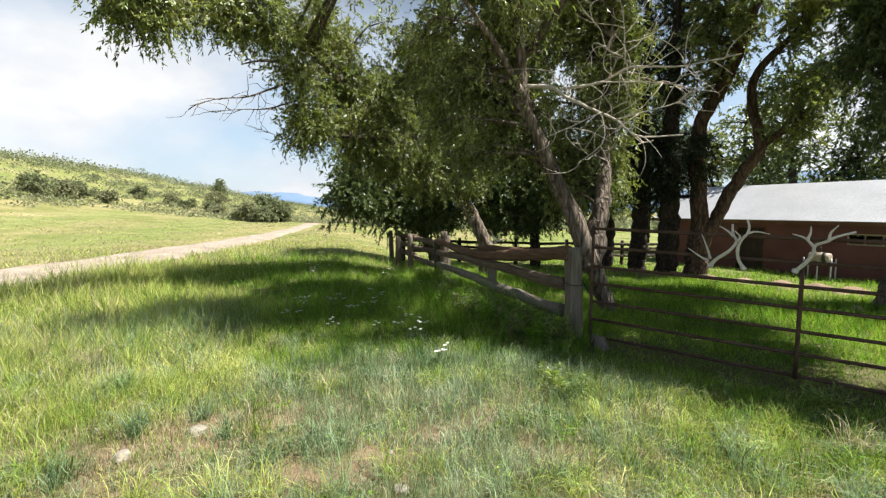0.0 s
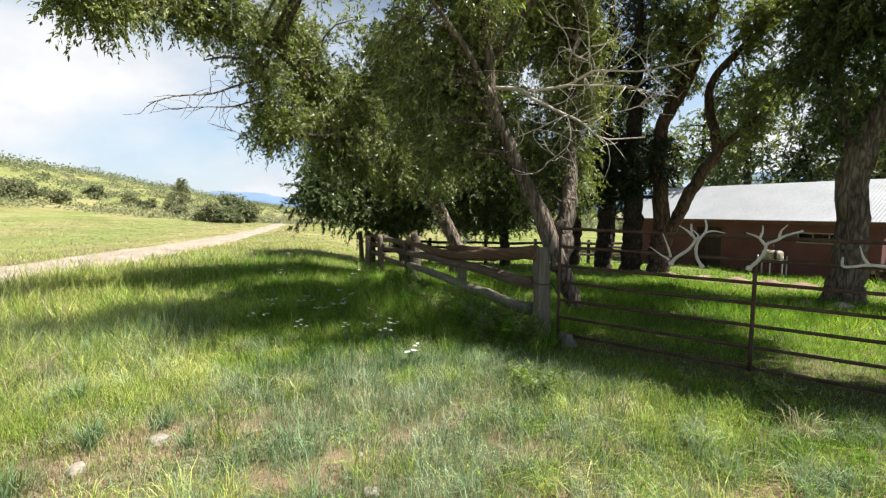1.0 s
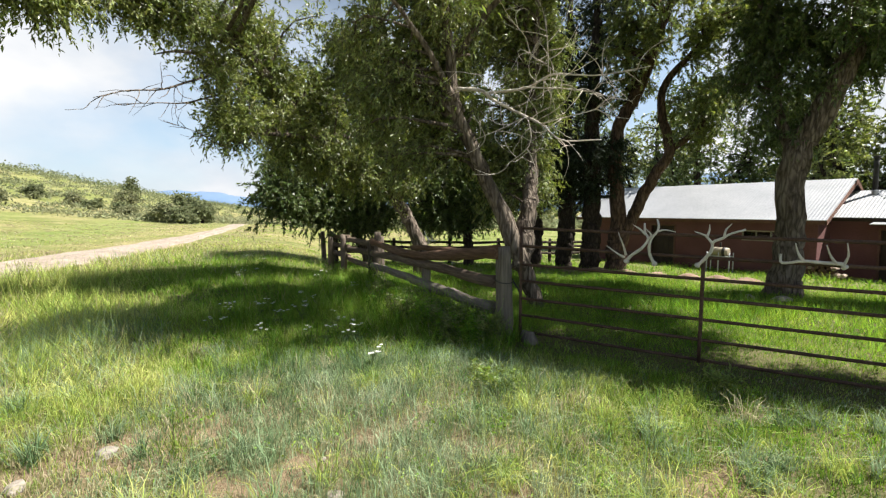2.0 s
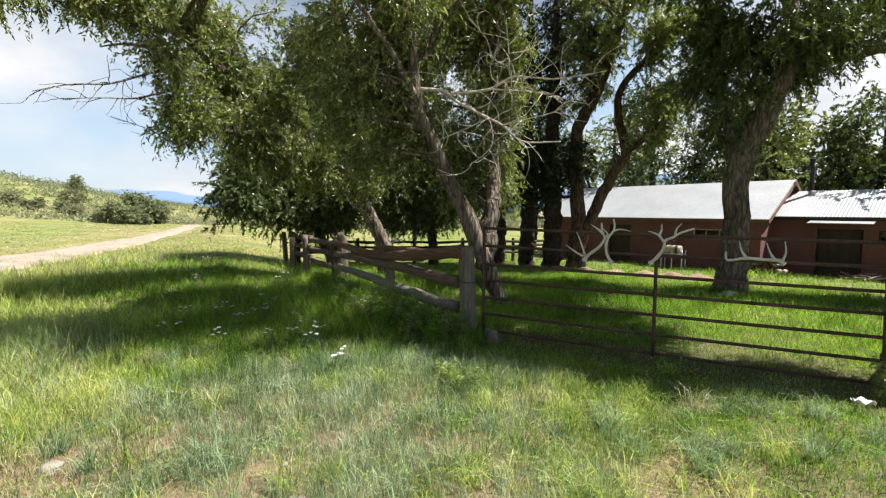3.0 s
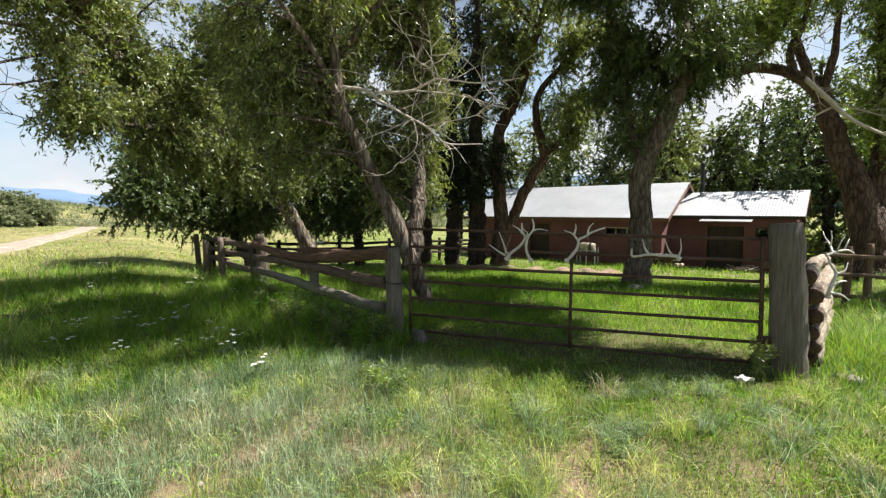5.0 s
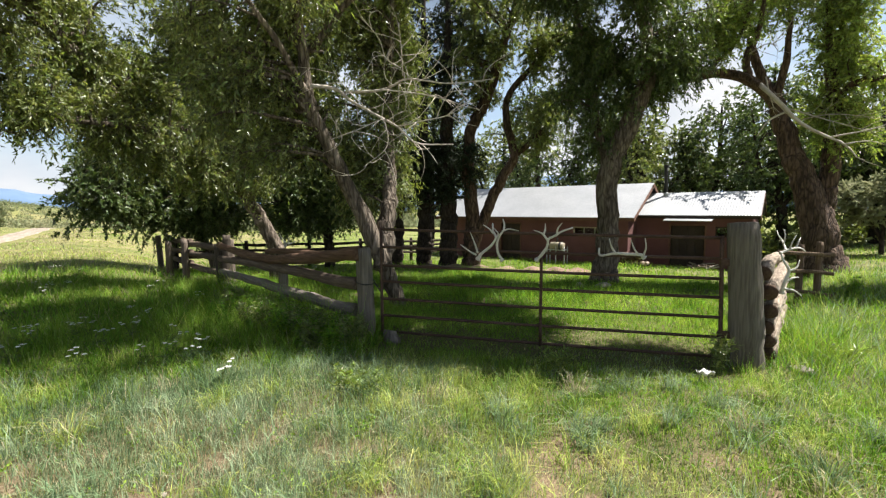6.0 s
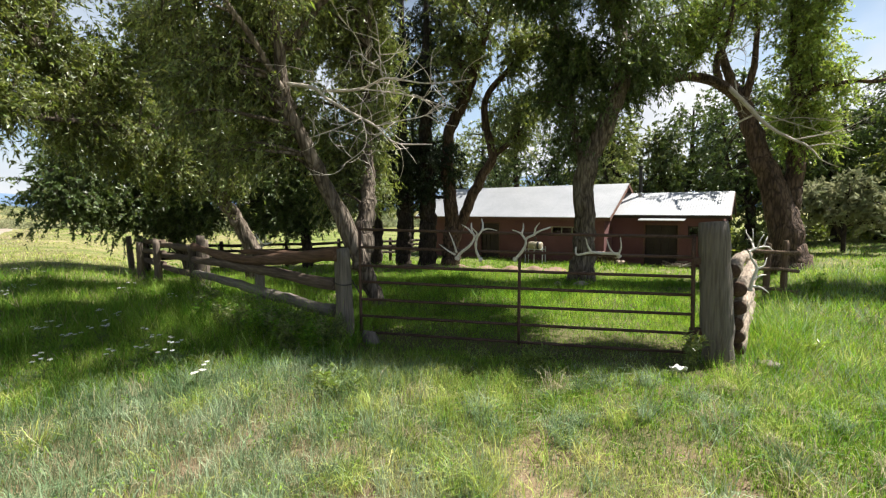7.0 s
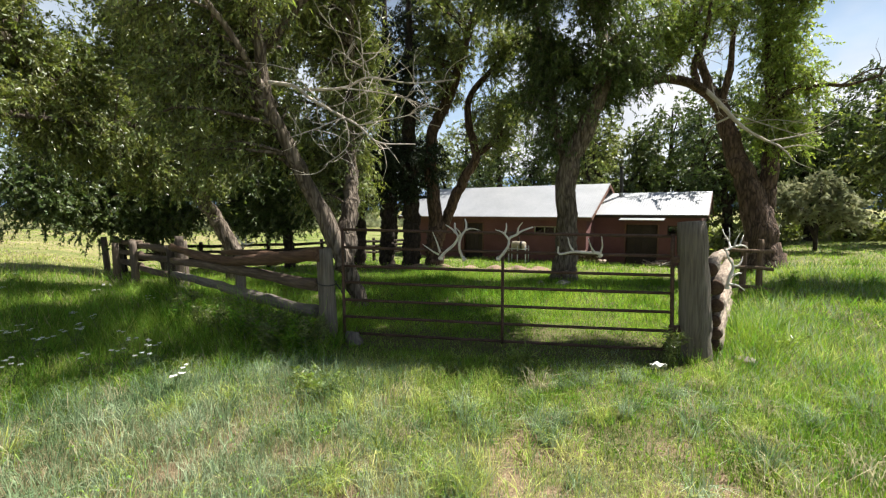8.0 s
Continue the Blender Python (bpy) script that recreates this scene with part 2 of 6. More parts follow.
def ground_material():
    """Soil shows in bare patches near the track and gate; grass thatch elsewhere; straw-coloured meadow further off."""
    m = bpy.data.materials.new("meadow_ground")
    m.use_nodes = True
    nt = m.node_tree
    nt.nodes.clear()
    N, ln = nt.nodes.new, nt.links.new
    out, b = N("ShaderNodeOutputMaterial"), N("ShaderNodeBsdfPrincipled")
    tc = N("ShaderNodeTexCoord")

    def nz(scale, detail=5.0, rough=0.55):
        n = N("ShaderNodeTexNoise")
        n.inputs["Scale"].default_value, n.inputs["Detail"].default_value, n.inputs["Roughness"].default_value = scale, detail, rough
        ln(tc.outputs["Object"], n.inputs["Vector"])
        return n.outputs["Fac"]

    def rp(fac, stops):
        r = N("ShaderNodeValToRGB")
        e = r.color_ramp.elements
        while len(e) < len(stops):
            e.new(0.5)
        for i, (p, c) in enumerate(stops):
            e[i].position, e[i].color = p, (*c, 1)
        ln(fac, r.inputs[0])
        return r.outputs[0]

    def mx(fac, a, c):
        x = N("ShaderNodeMixRGB")
        ln(fac, x.inputs[0])
        ln(a, x.inputs[1])
        ln(c, x.inputs[2])
        return x.outputs[0]

    fine = nz(55, 6, 0.65)
    soil = rp(fine, [(0.35, (0.120, 0.084, 0.048)), (0.5, (0.195, 0.145, 0.090)), (0.68, (0.280, 0.215, 0.140))])
    thatch = rp(nz(30, 6, 0.7), [(0.34, (0.060, 0.068, 0.022)), (0.5, (0.115, 0.110, 0.048)), (0.68, (0.205, 0.175, 0.095))])
    meadow = rp(nz(0.16, 9, 0.68), [(0.33, (0.10, 0.125, 0.037)), (0.45, (0.165, 0.172, 0.06)), (0.55, (0.235, 0.21, 0.098)), (0.66, (0.31, 0.27, 0.15))])
    green = rp(nz(0.5, 8, 0.7), [(0.34, (0.085, 0.135, 0.03)), (0.5, (0.145, 0.195, 0.05)), (0.66, (0.21, 0.225, 0.085))])
    gr = N("ShaderNodeAttribute")
    gr.attribute_name = "green"
    meadow = mx(gr.outputs["Fac"], meadow, green)
    speck = rp(nz(2.2, 8, 0.75), [(0.36, (0.55, 0.60, 0.50)), (0.5, (1.0, 1.0, 1.0)), (0.66, (1.35, 1.28, 1.15))])
    mul = N("ShaderNodeMixRGB")
    mul.blend_type = "MULTIPLY"
    mul.inputs[0].default_value = 0.85
    ln(meadow, mul.inputs[1])
    ln(speck, mul.inputs[2])
    meadow = mul.outputs[0]
    at = N("ShaderNodeAttribute")
    at.attribute_name = "bare"
    mask = N("ShaderNodeMapRange")
    addn = N("ShaderNodeMath")
    addn.operation = "ADD"
    ln(at.outputs["Fac"], addn.inputs[0])
    ln(nz(13, 7, 0.75), addn.inputs[1])
    mask.inputs["From Min"].default_value, mask.inputs["From Max"].default_value = 0.62, 0.95
    ln(addn.outputs[0], mask.inputs[0])
    far = N("ShaderNodeAttribute")
    far.attribute_name = "far"
    near = mx(mask.outputs[0], thatch, soil)
    col = mx(far.outputs["Fac"], near, meadow)
    ln(col, b.inputs["Base Color"])
    b.inputs["Roughness"].default_value = 0.95
    b.inputs["Specular IOR Level"].default_value = 0.15
    bp = N("ShaderNodeBump")
    bp.inputs["Strength"].default_value, bp.inputs["Distance"].default_value = 0.7, 0.03
    ln(fine, bp.inputs["Height"])
    ln(bp.outputs[0], b.inputs["Normal"])
    ln(b.outputs[0], out.inputs[0])
    return m


GROUND_MAT = ground_material()


# ---- mesh helpers ----
def fast_mesh(name, verts, faces, smooth=False):
    """A mesh from arrays: verts (n, 3) and one or more face arrays (m, 3) or (m, 4)."""
    me = bpy.data.meshes.new(name)
    faces = [np.asarray(f, dtype=np.int32) for f in (faces if isinstance(faces, list) else [faces]) if len(f)]
    verts = np.asarray(verts, dtype=np.float32)
    me.vertices.add(len(verts))
    me.vertices.foreach_set("co", verts.ravel())
    sizes = np.concatenate([np.full(len(f), f.shape[1], dtype=np.int32) for f in faces])
    loops = np.concatenate([f.ravel() for f in faces])
    me.loops.add(len(loops))
    me.loops.foreach_set("vertex_index", loops)
    me.polygons.add(len(sizes))
    me.polygons.foreach_set("loop_start", np.concatenate([[0], np.cumsum(sizes)[:-1]]).astype(np.int32))
    me.polygons.foreach_set("use_smooth", np.full(len(sizes), smooth))
    me.update(calc_edges=True)
    me.validate()
    return me


def bm_mesh(name, bm, smooth=False):
    bmesh.ops.recalc_face_normals(bm, faces=bm.faces)
    me = bpy.data.meshes.new(name)
    bm.to_mesh(me)
    bm.free()
    if smooth:
        me.polygons.foreach_set("use_smooth", [True] * len(me.polygons))
    return me


def part(name, data, mat, parent, label="", smooth=False):
    """Links a bmesh or mesh as one object under a thing or a part. Coordinates are the parent's own."""
    me = data if isinstance(data, bpy.types.Mesh) else bm_mesh(name, data, smooth)
    ob = new(name, me)
    if mat is not None and not me.materials:
        me.materials.append(mat)
    ob.parent = parent
    return tagged(ob, label)


def thing(name, at, label, category, group="", kind="", rz=0.0):
    ob = new(name)
    ob.empty_display_size = 0.2
    ob.matrix_basis = pose(*at, 0, 0, rz)
    return tagged(ob, label, category, group, kind)


def solo(name, data, mat, at, label, category, group="", kind="", smooth=False, rz=0.0):
    me = data if isinstance(data, bpy.types.Mesh) else bm_mesh(name, data, smooth)
    ob = new(name, me)
    me.materials.append(mat)
    ob.matrix_basis = pose(*at, 0, 0, rz)
    return tagged(ob, label, category, group, kind)


def box(bm, x0, x1, y0, y1, z0, z1, bevel=0.0):
    r = bmesh.ops.create_cube(bm, size=1.0)
    for v in r["verts"]:
        v.co = Vector(((x0 + x1) / 2 + v.co.x * (x1 - x0), (y0 + y1) / 2 + v.co.y * (y1 - y0), (z0 + z1) / 2 + v.co.z * (z1 - z0)))
    if bevel:
        es = list({e for v in r["verts"] for e in v.link_edges})
        bmesh.ops.bevel(bm, geom=es, offset=bevel, segments=2, affect="EDGES", profile=0.6)
    return bm


def curve_points(ctrl, n):
    """n points along a smooth curve through the control points."""
    P = np.asarray(ctrl, dtype=float)
    if len(P) == 2:
        return P[0] + (P[1] - P[0]) * np.linspace(0, 1, n)[:, None]
    Q = np.vstack([2 * P[0] - P[1], P, 2 * P[-1] - P[-2]])
    ts = np.linspace(0, len(P) - 1 - 1e-9, n)
    i = ts.astype(int)
    u = (ts - i)[:, None]
    a, b, c, d = Q[i], Q[i + 1], Q[i + 2], Q[i + 3]
    return 0.5 * (2 * b + (c - a) * u + (2 * a - 5 * b + 4 * c - d) * u ** 2 + (3 * b - a - 3 * c + d) * u ** 3)


def tube(points, radii, seg=8, wobble=0.0, rng=None, cap=True, flute=0.0, ridges=0.0):
    """A swept round body as (verts, quads, tris). wobble roughens it; flute adds lengthwise ridges."""
    P = np.asarray(points, dtype=float)
    R = np.broadcast_to(np.asarray(radii, dtype=float), (len(P),))
    T = np.gradient(P, axis=0)
    T /= np.linalg.norm(T, axis=1)[:, None] + 1e-12
    ref = np.array([0.31, 0.95, 0.02]) if abs(T[0] @ np.array([0.31, 0.95, 0.02])) < 0.9 else np.array([1.0, 0, 0])
    A = np.cross(T, ref)
    A /= np.linalg.norm(A, axis=1)[:, None] + 1e-12
    B = np.cross(T, A)
    ang = np.arange(seg) * 2 * np.pi / seg
    rr = R[:, None] * np.ones(seg)[None, :]
    if flute:
        rr = rr * (1 + flute * np.cos(ang * 5 + 0.7)[None, :] + flute * 0.6 * np.cos(ang * 8 + 2)[None, :])
    if ridges:
        k = np.arange(len(P))[:, None]
        rr = rr * (1 + ridges * np.sin(9 * ang[None, :] + 0.9 * np.sin(k * 0.23)) + ridges * 0.8 * np.sin(14 * ang[None, :] + 1.3 * np.sin(k * 0.17 + 2)))
    if wobble and rng is not None:
        rr = rr * (1 + wobble * rng.standard_normal((len(P), seg)))
    V = P[:, None, :] + rr[:, :, None] * (np.cos(ang)[None, :, None] * A[:, None, :] + np.sin(ang)[None, :, None] * B[:, None, :])
    V = V.reshape(-1, 3)
    n = len(P)
    i, j = np.meshgrid(np.arange(n - 1), np.arange(seg), indexing="ij")
    a = i * seg + j
    b = i * seg + (j + 1) % seg
    quads = np.stack([a, b, b + seg, a + seg], -1).reshape(-1, 4)
    tris = np.zeros((0, 3), dtype=int)
    if cap:
        V = np.vstack([V, P[0], P[-1]])
        k = np.arange(seg)
        k2 = (k + 1) % seg
        tris = np.vstack([np.stack([k2, k, np.full(seg, n * seg)], -1), np.stack([k + (n - 1) * seg, k2 + (n - 1) * seg, np.full(seg, n * seg + 1)], -1)])
    return V, quads, tris


def join(bodies):
    """Joins (verts, quads, tris) bodies into one."""
    V, Q, T, o = [], [], [], 0
    for v, q, t in bodies:
        V.append(v)
        Q.append(np.asarray(q).reshape(-1, 4) + o)
        T.append(np.asarray(t).reshape(-1, 3) + o)
        o += len(v)
    return np.vstack(V), [np.vstack(Q), np.vstack(T)]


def tubes_mesh(name, bodies, smooth=True):
    v, f = join(bodies)
    return fast_mesh(name, v, f, smooth)


def unit(a):
    return a / (np.linalg.norm(a, axis=-1, keepdims=True) + 1e-12)


# ---- terrain ----
def sstep(a, b, x):
    t = np.clip((np.asarray(x, dtype=float) - a) / (b - a), 0, 1)
    return t * t * (3 - 2 * t)


def road_x(y):
    y = np.asarray(y, dtype=float)
    return -11.5 - 0.0026 * np.clip(y - 14, 0, 90) ** 2 + 0.4 * np.sin(y * 0.09)


def height(x, y):
    x, y = np.asarray(x, dtype=float), np.asarray(y, dtype=float)
    r = np.hypot(x, y)
    az = np.degrees(np.arctan2(x, y))
    yard = sstep(-14, -4, az) * (1 - sstep(60, 68, az))
    z = -0.033 * np.clip(r - 6, 0, 22) * yard
    z = z + 0.022 * np.clip(r - 8, 0, 14) * sstep(62, 70, az) * (1 - sstep(110, 130, az))
    u = np.clip(-x - 15, 0, 88)
    z = z + 0.0018 * u ** 2 / (1 + (np.clip(y - 110, 0, None) / 150) ** 2) * sstep(-90, 10, y)
    z = z - 0.035 * np.clip(y - 60, 0, 90) * sstep(-75, -35, x)
    rough = 0.035 * np.sin(x * 1.7 + 0.6 * y) * np.sin(y * 1.3 - 0.4 * x) + 0.02 * np.sin(x * 4.1 + 1.0) * np.sin(y * 3.7)
    bank = np.exp(-((x - road_x(y)) / 2.4) ** 2)
    return z + rough * (1 - 0.7 * bank) - 0.07 * bank


def waves(x, y, seed, scale, n=9):
    """Irregular smooth noise of about -1 to 1: plane waves in all directions."""
    rng = np.random.default_rng(seed)
    a, k, p = rng.uniform(0, 2 * np.pi, n), scale * rng.uniform(0.6, 1.7, n), rng.uniform(0, 2 * np.pi, n)
    return sum(np.sin(k[i] * (x * np.cos(a[i]) + y * np.sin(a[i])) + p[i]) for i in range(n)) / math.sqrt(n)


def bare_patch(x, y):
    """0 to 1: how bare the soil is. Worn, thinly grown ground near the track's end and the gate."""
    x, y = np.asarray(x, dtype=float), np.asarray(y, dtype=float)
    r = np.hypot(x, y)
    near = 1 - sstep(2.9, 5.6, r + 0.10 * x)
    n = 0.17 + 0.19 * waves(x, y, 5, 3.2) + 0.28 * waves(x, y, 6, 9.0) + 0.18 * waves(x, y, 7, 22.0)
    worn = 0.25 * np.exp(-((x + 1.6) / 0.8) ** 2 - ((y - 3.1) / 0.6) ** 2)
    return np.clip(near * (n + worn), 0, 0.85)


def build_ground():
    na, nr = 300, 150
    rad = np.concatenate([[0.0], np.geomspace(0.8, 4500, nr)])
    ang = np.arange(na) * 2 * np.pi / na
    X = rad[1:, None] * np.sin(ang)[None, :]
    Y = rad[1:, None] * np.cos(ang)[None, :]
    Zg = height(X, Y)
    V = np.vstack([[0, 0, height(0, 0)], np.stack([X, Y, Zg], -1).reshape(-1, 3)])
    i, j = np.meshgrid(np.arange(nr - 1), np.arange(na), indexing="ij")
    a, b = 1 + i * na + j, 1 + i * na + (j + 1) % na
    quads = np.stack([a, b, b + na, a + na], -1).reshape(-1, 4)
    k = np.arange(na)
    tris = np.stack([np.zeros(na, int), 1 + (k + 1) % na, 1 + k], -1)
    me = fast_mesh("ground", V, [quads, tris], True)
    at = me.attributes.new("bare", "FLOAT", "POINT")
    at.data.foreach_set("value", bare_patch(V[:, 0], V[:, 1]).astype(np.float32))
    at = me.attributes.new("far", "FLOAT", "POINT")
    R = np.hypot(V[:, 0], V[:, 1])
    at.data.foreach_set("value", sstep(9, 26, R).astype(np.float32))
    at = me.attributes.new("green", "FLOAT", "POINT")
    x, y = V[:, 0], V[:, 1]
    wave = 4 * np.sin(y * 0.09) + 3 * np.sin(y * 0.21 + x * 0.1)
    band = sstep(-52, -38, x + wave) * (1 - sstep(-20, -13, x)) * (1 - 0.8 * sstep(45, 85, y))
    pasture = sstep(2, 8, x) * (1 - sstep(50, 62, y)) * 0.5
    hill = sstep(52, 66, -x) * 0.4
    at.data.foreach_set("value", np.clip(band * (0.42 + 0.3 * np.sin(x * 0.5 + y * 0.17)) + pasture + hill, 0, 1).astype(np.float32))
    return solo("ground", me, GROUND_MAT, (0, 0, 0), "uneven meadow ground with grass thatch and bare soil", "ground", kind="structure")


build_ground()


def build_road():
    ys = np.concatenate([np.linspace(-60, 60, 120), np.geomspace(61, 420, 60)])
    across = np.linspace(-1.75, 1.75, 13)
    xs = road_x(ys)
    X = xs[:, None] + across[None, :] * ((1 + 0.12 * np.sin(ys * 0.7) + 0.06 * np.sin(ys * 1.9)) * (1 - 0.5 * sstep(10, 40, ys)))[:, None]
    Y = np.repeat(ys[:, None], 13, 1)
    lift = 0.03 - 0.05 * np.exp(-((np.abs(across) - 0.85) / 0.3) ** 2) + 0.03 * np.exp(-(across / 0.4) ** 2)
    lift[0] = lift[-1] = -0.06
    Zr = height(X, Y) + lift[None, :] + 0.035
    V = np.stack([X, Y, Zr], -1).reshape(-1, 3)
    i, j = np.meshgrid(np.arange(len(ys) - 1), np.arange(12), indexing="ij")
    a = i * 13 + j
    solo("road", fast_mesh("road", V, np.stack([a, a + 1, a + 14, a + 13], -1).reshape(-1, 4), True), ROADDIRT, (0, 0, 0),
         "pale dirt farm track with two worn wheel ruts", "road", kind="structure")


build_road()


def build_mountain():
    azs = np.radians(np.linspace(-75, 80, 220))
    a = np.degrees(azs)
    top = 112 + 14 * np.sin(a * 0.21 + 1.0) + 9 * np.sin(a * 0.55) + 5 * np.sin(a * 1.3) + 2 * np.sin(a * 3.1)
    top = top * (0.55 + 0.45 * sstep(-30, -22, a)) + 120 * np.exp(-((a - 40) / 9) ** 2)
    rows = [(3000, -30, 0), (3000, 0, 0.35), (3120, 0, 0.8), (3300, 0, 1.0), (3900, -30, 0.0)]
    V = []
    for d, base, f in rows:
        V.append(np.stack([d * np.sin(azs), d * np.cos(azs), base + top * f], -1))
    V = np.vstack(V)
    n = len(azs)
    i, j = np.meshgrid(np.arange(len(rows) - 1), np.arange(n - 1), indexing="ij")
    q = i * n + j
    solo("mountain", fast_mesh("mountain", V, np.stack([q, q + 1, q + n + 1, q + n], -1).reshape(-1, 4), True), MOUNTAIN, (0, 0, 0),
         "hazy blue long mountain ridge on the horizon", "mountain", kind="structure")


build_mountain()


# ---- trees ----
def leaf_quads(P, D, length, width, rng, slim=False):
    """Pointed leaf blades at P, along D. Returns verts and faces; slim ones are plain wedges for far crowns."""
    n = len(P)
    side = unit(np.cross(D, rng.standard_normal((n, 3))))
    L = length * rng.uniform(0.65, 1.25, n)[:, None]
    W = width * rng.uniform(0.7, 1.25, n)[:, None]
    mid = P + D * L * 0.45
    if slim:
        V = np.stack([P + side * W * 0.5, P + D * L, P - side * W * 0.5], 1).reshape(-1, 3)
        return V, np.arange(3 * n).reshape(-1, 3)
    fold = np.cross(D, side) * W * 0.22
    V = np.stack([P, mid + side * W * 0.5 + fold, P + D * L, mid - side * W * 0.5 + fold], 1).reshape(-1, 3)
    return V, np.arange(4 * n).reshape(-1, 4)


def make_tree(name, base, limbs, crowns, leaf_mat, bark, label, category="tree", leaf=(0.085, 0.026), leaves=30, sprig=0.5, droop=0.5, seed=1,
              per_branch=40, group="", spread=0.5, dead=(), own=False):
    """limbs: lists of (x, y, z, radius) in world metres, the first is the trunk. crowns: ellipsoids (x, y, z, rx, ry, rz, branches).
    dead: bare limbs, like limbs."""
    rng = np.random.default_rng(seed)
    t = thing(name, base, label, category, group)
    o = np.array(base, dtype=float)
    anchors = []
    for k, ctrl in enumerate(limbs):
        c = np.array(ctrl, dtype=float)
        n = max(8, int(np.sum(np.linalg.norm(np.diff(c[:, :3], axis=0), axis=1)) / 0.22))
        P = curve_points(c[:, :3], n)
        R = curve_points(np.c_[c[:, 3], c[:, 3] * 0, c[:, 3] * 0], n)[:, 0]
        P = P + rng.standard_normal(P.shape) * 0.12 * R[:, None]
        if k == 0:
            P[0, 2] -= 0.15
        big = R[0] > 0.17
        if big:
            n = max(n, int(n * 1.6))
            P = curve_points(P, n)
            R = np.interp(np.linspace(0, 1, n), np.linspace(0, 1, len(R)), R)
        body = tube(P - o, R, 30 if big else (14 if R[0] > 0.09 else 8), 0.03, rng, flute=0.04 if R[0] > 0.12 else 0.0, ridges=0.03 if big else 0.0)
        part("trunk" if k == 0 else "limb", tubes_mesh("trunk" if k == 0 else "limb", [body]), bark, t)
        anchors.append(np.c_[P, R][n // 4 if k == 0 else 0:])
    anchors = np.vstack(anchors)
    for ctrl in dead:
        c = np.array(ctrl, dtype=float)
        P = curve_points(c[:, :3], 12)
        R = np.interp(np.linspace(0, 1, 12), np.linspace(0, 1, len(c)), c[:, 3])
        part("dead_limb", tubes_mesh("dead_limb", [tube(P - o, R, 7, 0.05, rng)]), DEADWOOD, t, "bare bleached dead limb")
    branches, S, SD = [], [], []
    for (cx, cy, cz, rx, ry, rz, nb) in crowns:
        for _ in range(int(nb)):
            d = unit(rng.standard_normal(3))
            target = np.array([cx, cy, cz]) + d * np.array([rx, ry, rz]) * rng.uniform(0.35, 1.0) ** 0.5
            dist = np.linalg.norm(anchors[:, :3] - target, axis=1) + np.clip(anchors[:, 2] - target[2], 0, None) * 0.8
            a = anchors[np.argmin(dist + rng.uniform(0, 0.5, len(dist)))]
            p0 = a[:3]
            L = np.linalg.norm(target - p0)
            bend = rng.standard_normal(3) * 0.12 * L + np.array([0, 0, 0.16 * L])
            P = curve_points([p0, p0 + (target - p0) * 0.5 + bend, target], max(5, int(L / 0.3)))
            r0 = min(a[3] * 0.6, 0.012 + 0.016 * L)
            branches.append(tube(P - o, np.linspace(r0, 0.006, len(P)), 5, 0.0, rng, cap=False))
            k = per_branch
            f = rng.uniform(0.32, 1.0, k) ** 0.7
            idx = np.clip((f * (len(P) - 1)).astype(int), 0, len(P) - 1)
            st = P[idx] + rng.standard_normal((k, 3)) * spread * 0.35
            out = unit(unit(target - p0)[None, :] * 0.6 + rng.standard_normal((k, 3)) * 0.8 + np.array([0, 0, -droop * 0.4]))
            S.append(st)
            SD.append(out)
    if own:
        for body in branches:
            part("branch", tubes_mesh("branch", [body]), bark, t)
    elif branches:
        tagged(part("branch_mass", tubes_mesh("branch_mass", branches), bark, t), kind="stuff")
    S, SD = np.vstack(S), np.vstack(SD)
    m = len(S)
    SL = sprig * rng.uniform(0.5, 1.3, m)[:, None]
    mid = S + SD * SL * 0.5
    end = S + SD * SL + np.array([0, 0, -droop]) * SL * 0.6
    # thin twigs: narrow bent strips, too small to pick apart
    e1 = unit(np.cross(SD, rng.standard_normal((m, 3)))) * 0.004
    TV = np.stack([S - e1, S + e1, mid + e1 * 0.8, mid - e1 * 0.8, end], 1).reshape(-1, 3) - o
    i5 = np.arange(m)[:, None] * 5
    tagged(part("twig_mass", fast_mesh("twig_mass", TV, [i5 + np.array([[0, 1, 2, 3]]), i5 + np.array([[3, 2, 4]])]), bark, t), kind="stuff")
    f = np.linspace(0.12, 1.0, leaves)[None, :, None]
    LP = (S[:, None, :] * (1 - f) ** 2 + 2 * mid[:, None, :] * f * (1 - f) + end[:, None, :] * f ** 2).reshape(-1, 3)
    axis = np.repeat(SD, leaves, 0)
    LD = unit(axis * 0.55 + rng.standard_normal(LP.shape) * 0.62 + np.array([0, 0, -droop * 0.9]))
    LP = LP + rng.standard_normal(LP.shape) * 0.012
    keep = rng.uniform(0, 1, len(LP)) < 0.9
    V, Q = leaf_quads(LP[keep] - o, LD[keep], leaf[0], leaf[1] * (1.25 if leaf[0] > 0.115 else 1.0), rng, leaf[0] > 0.115)
    part("crown", fast_mesh("crown", V, Q), leaf_mat, t)
    return t


def gz(x, y):
    return float(height(x, y))


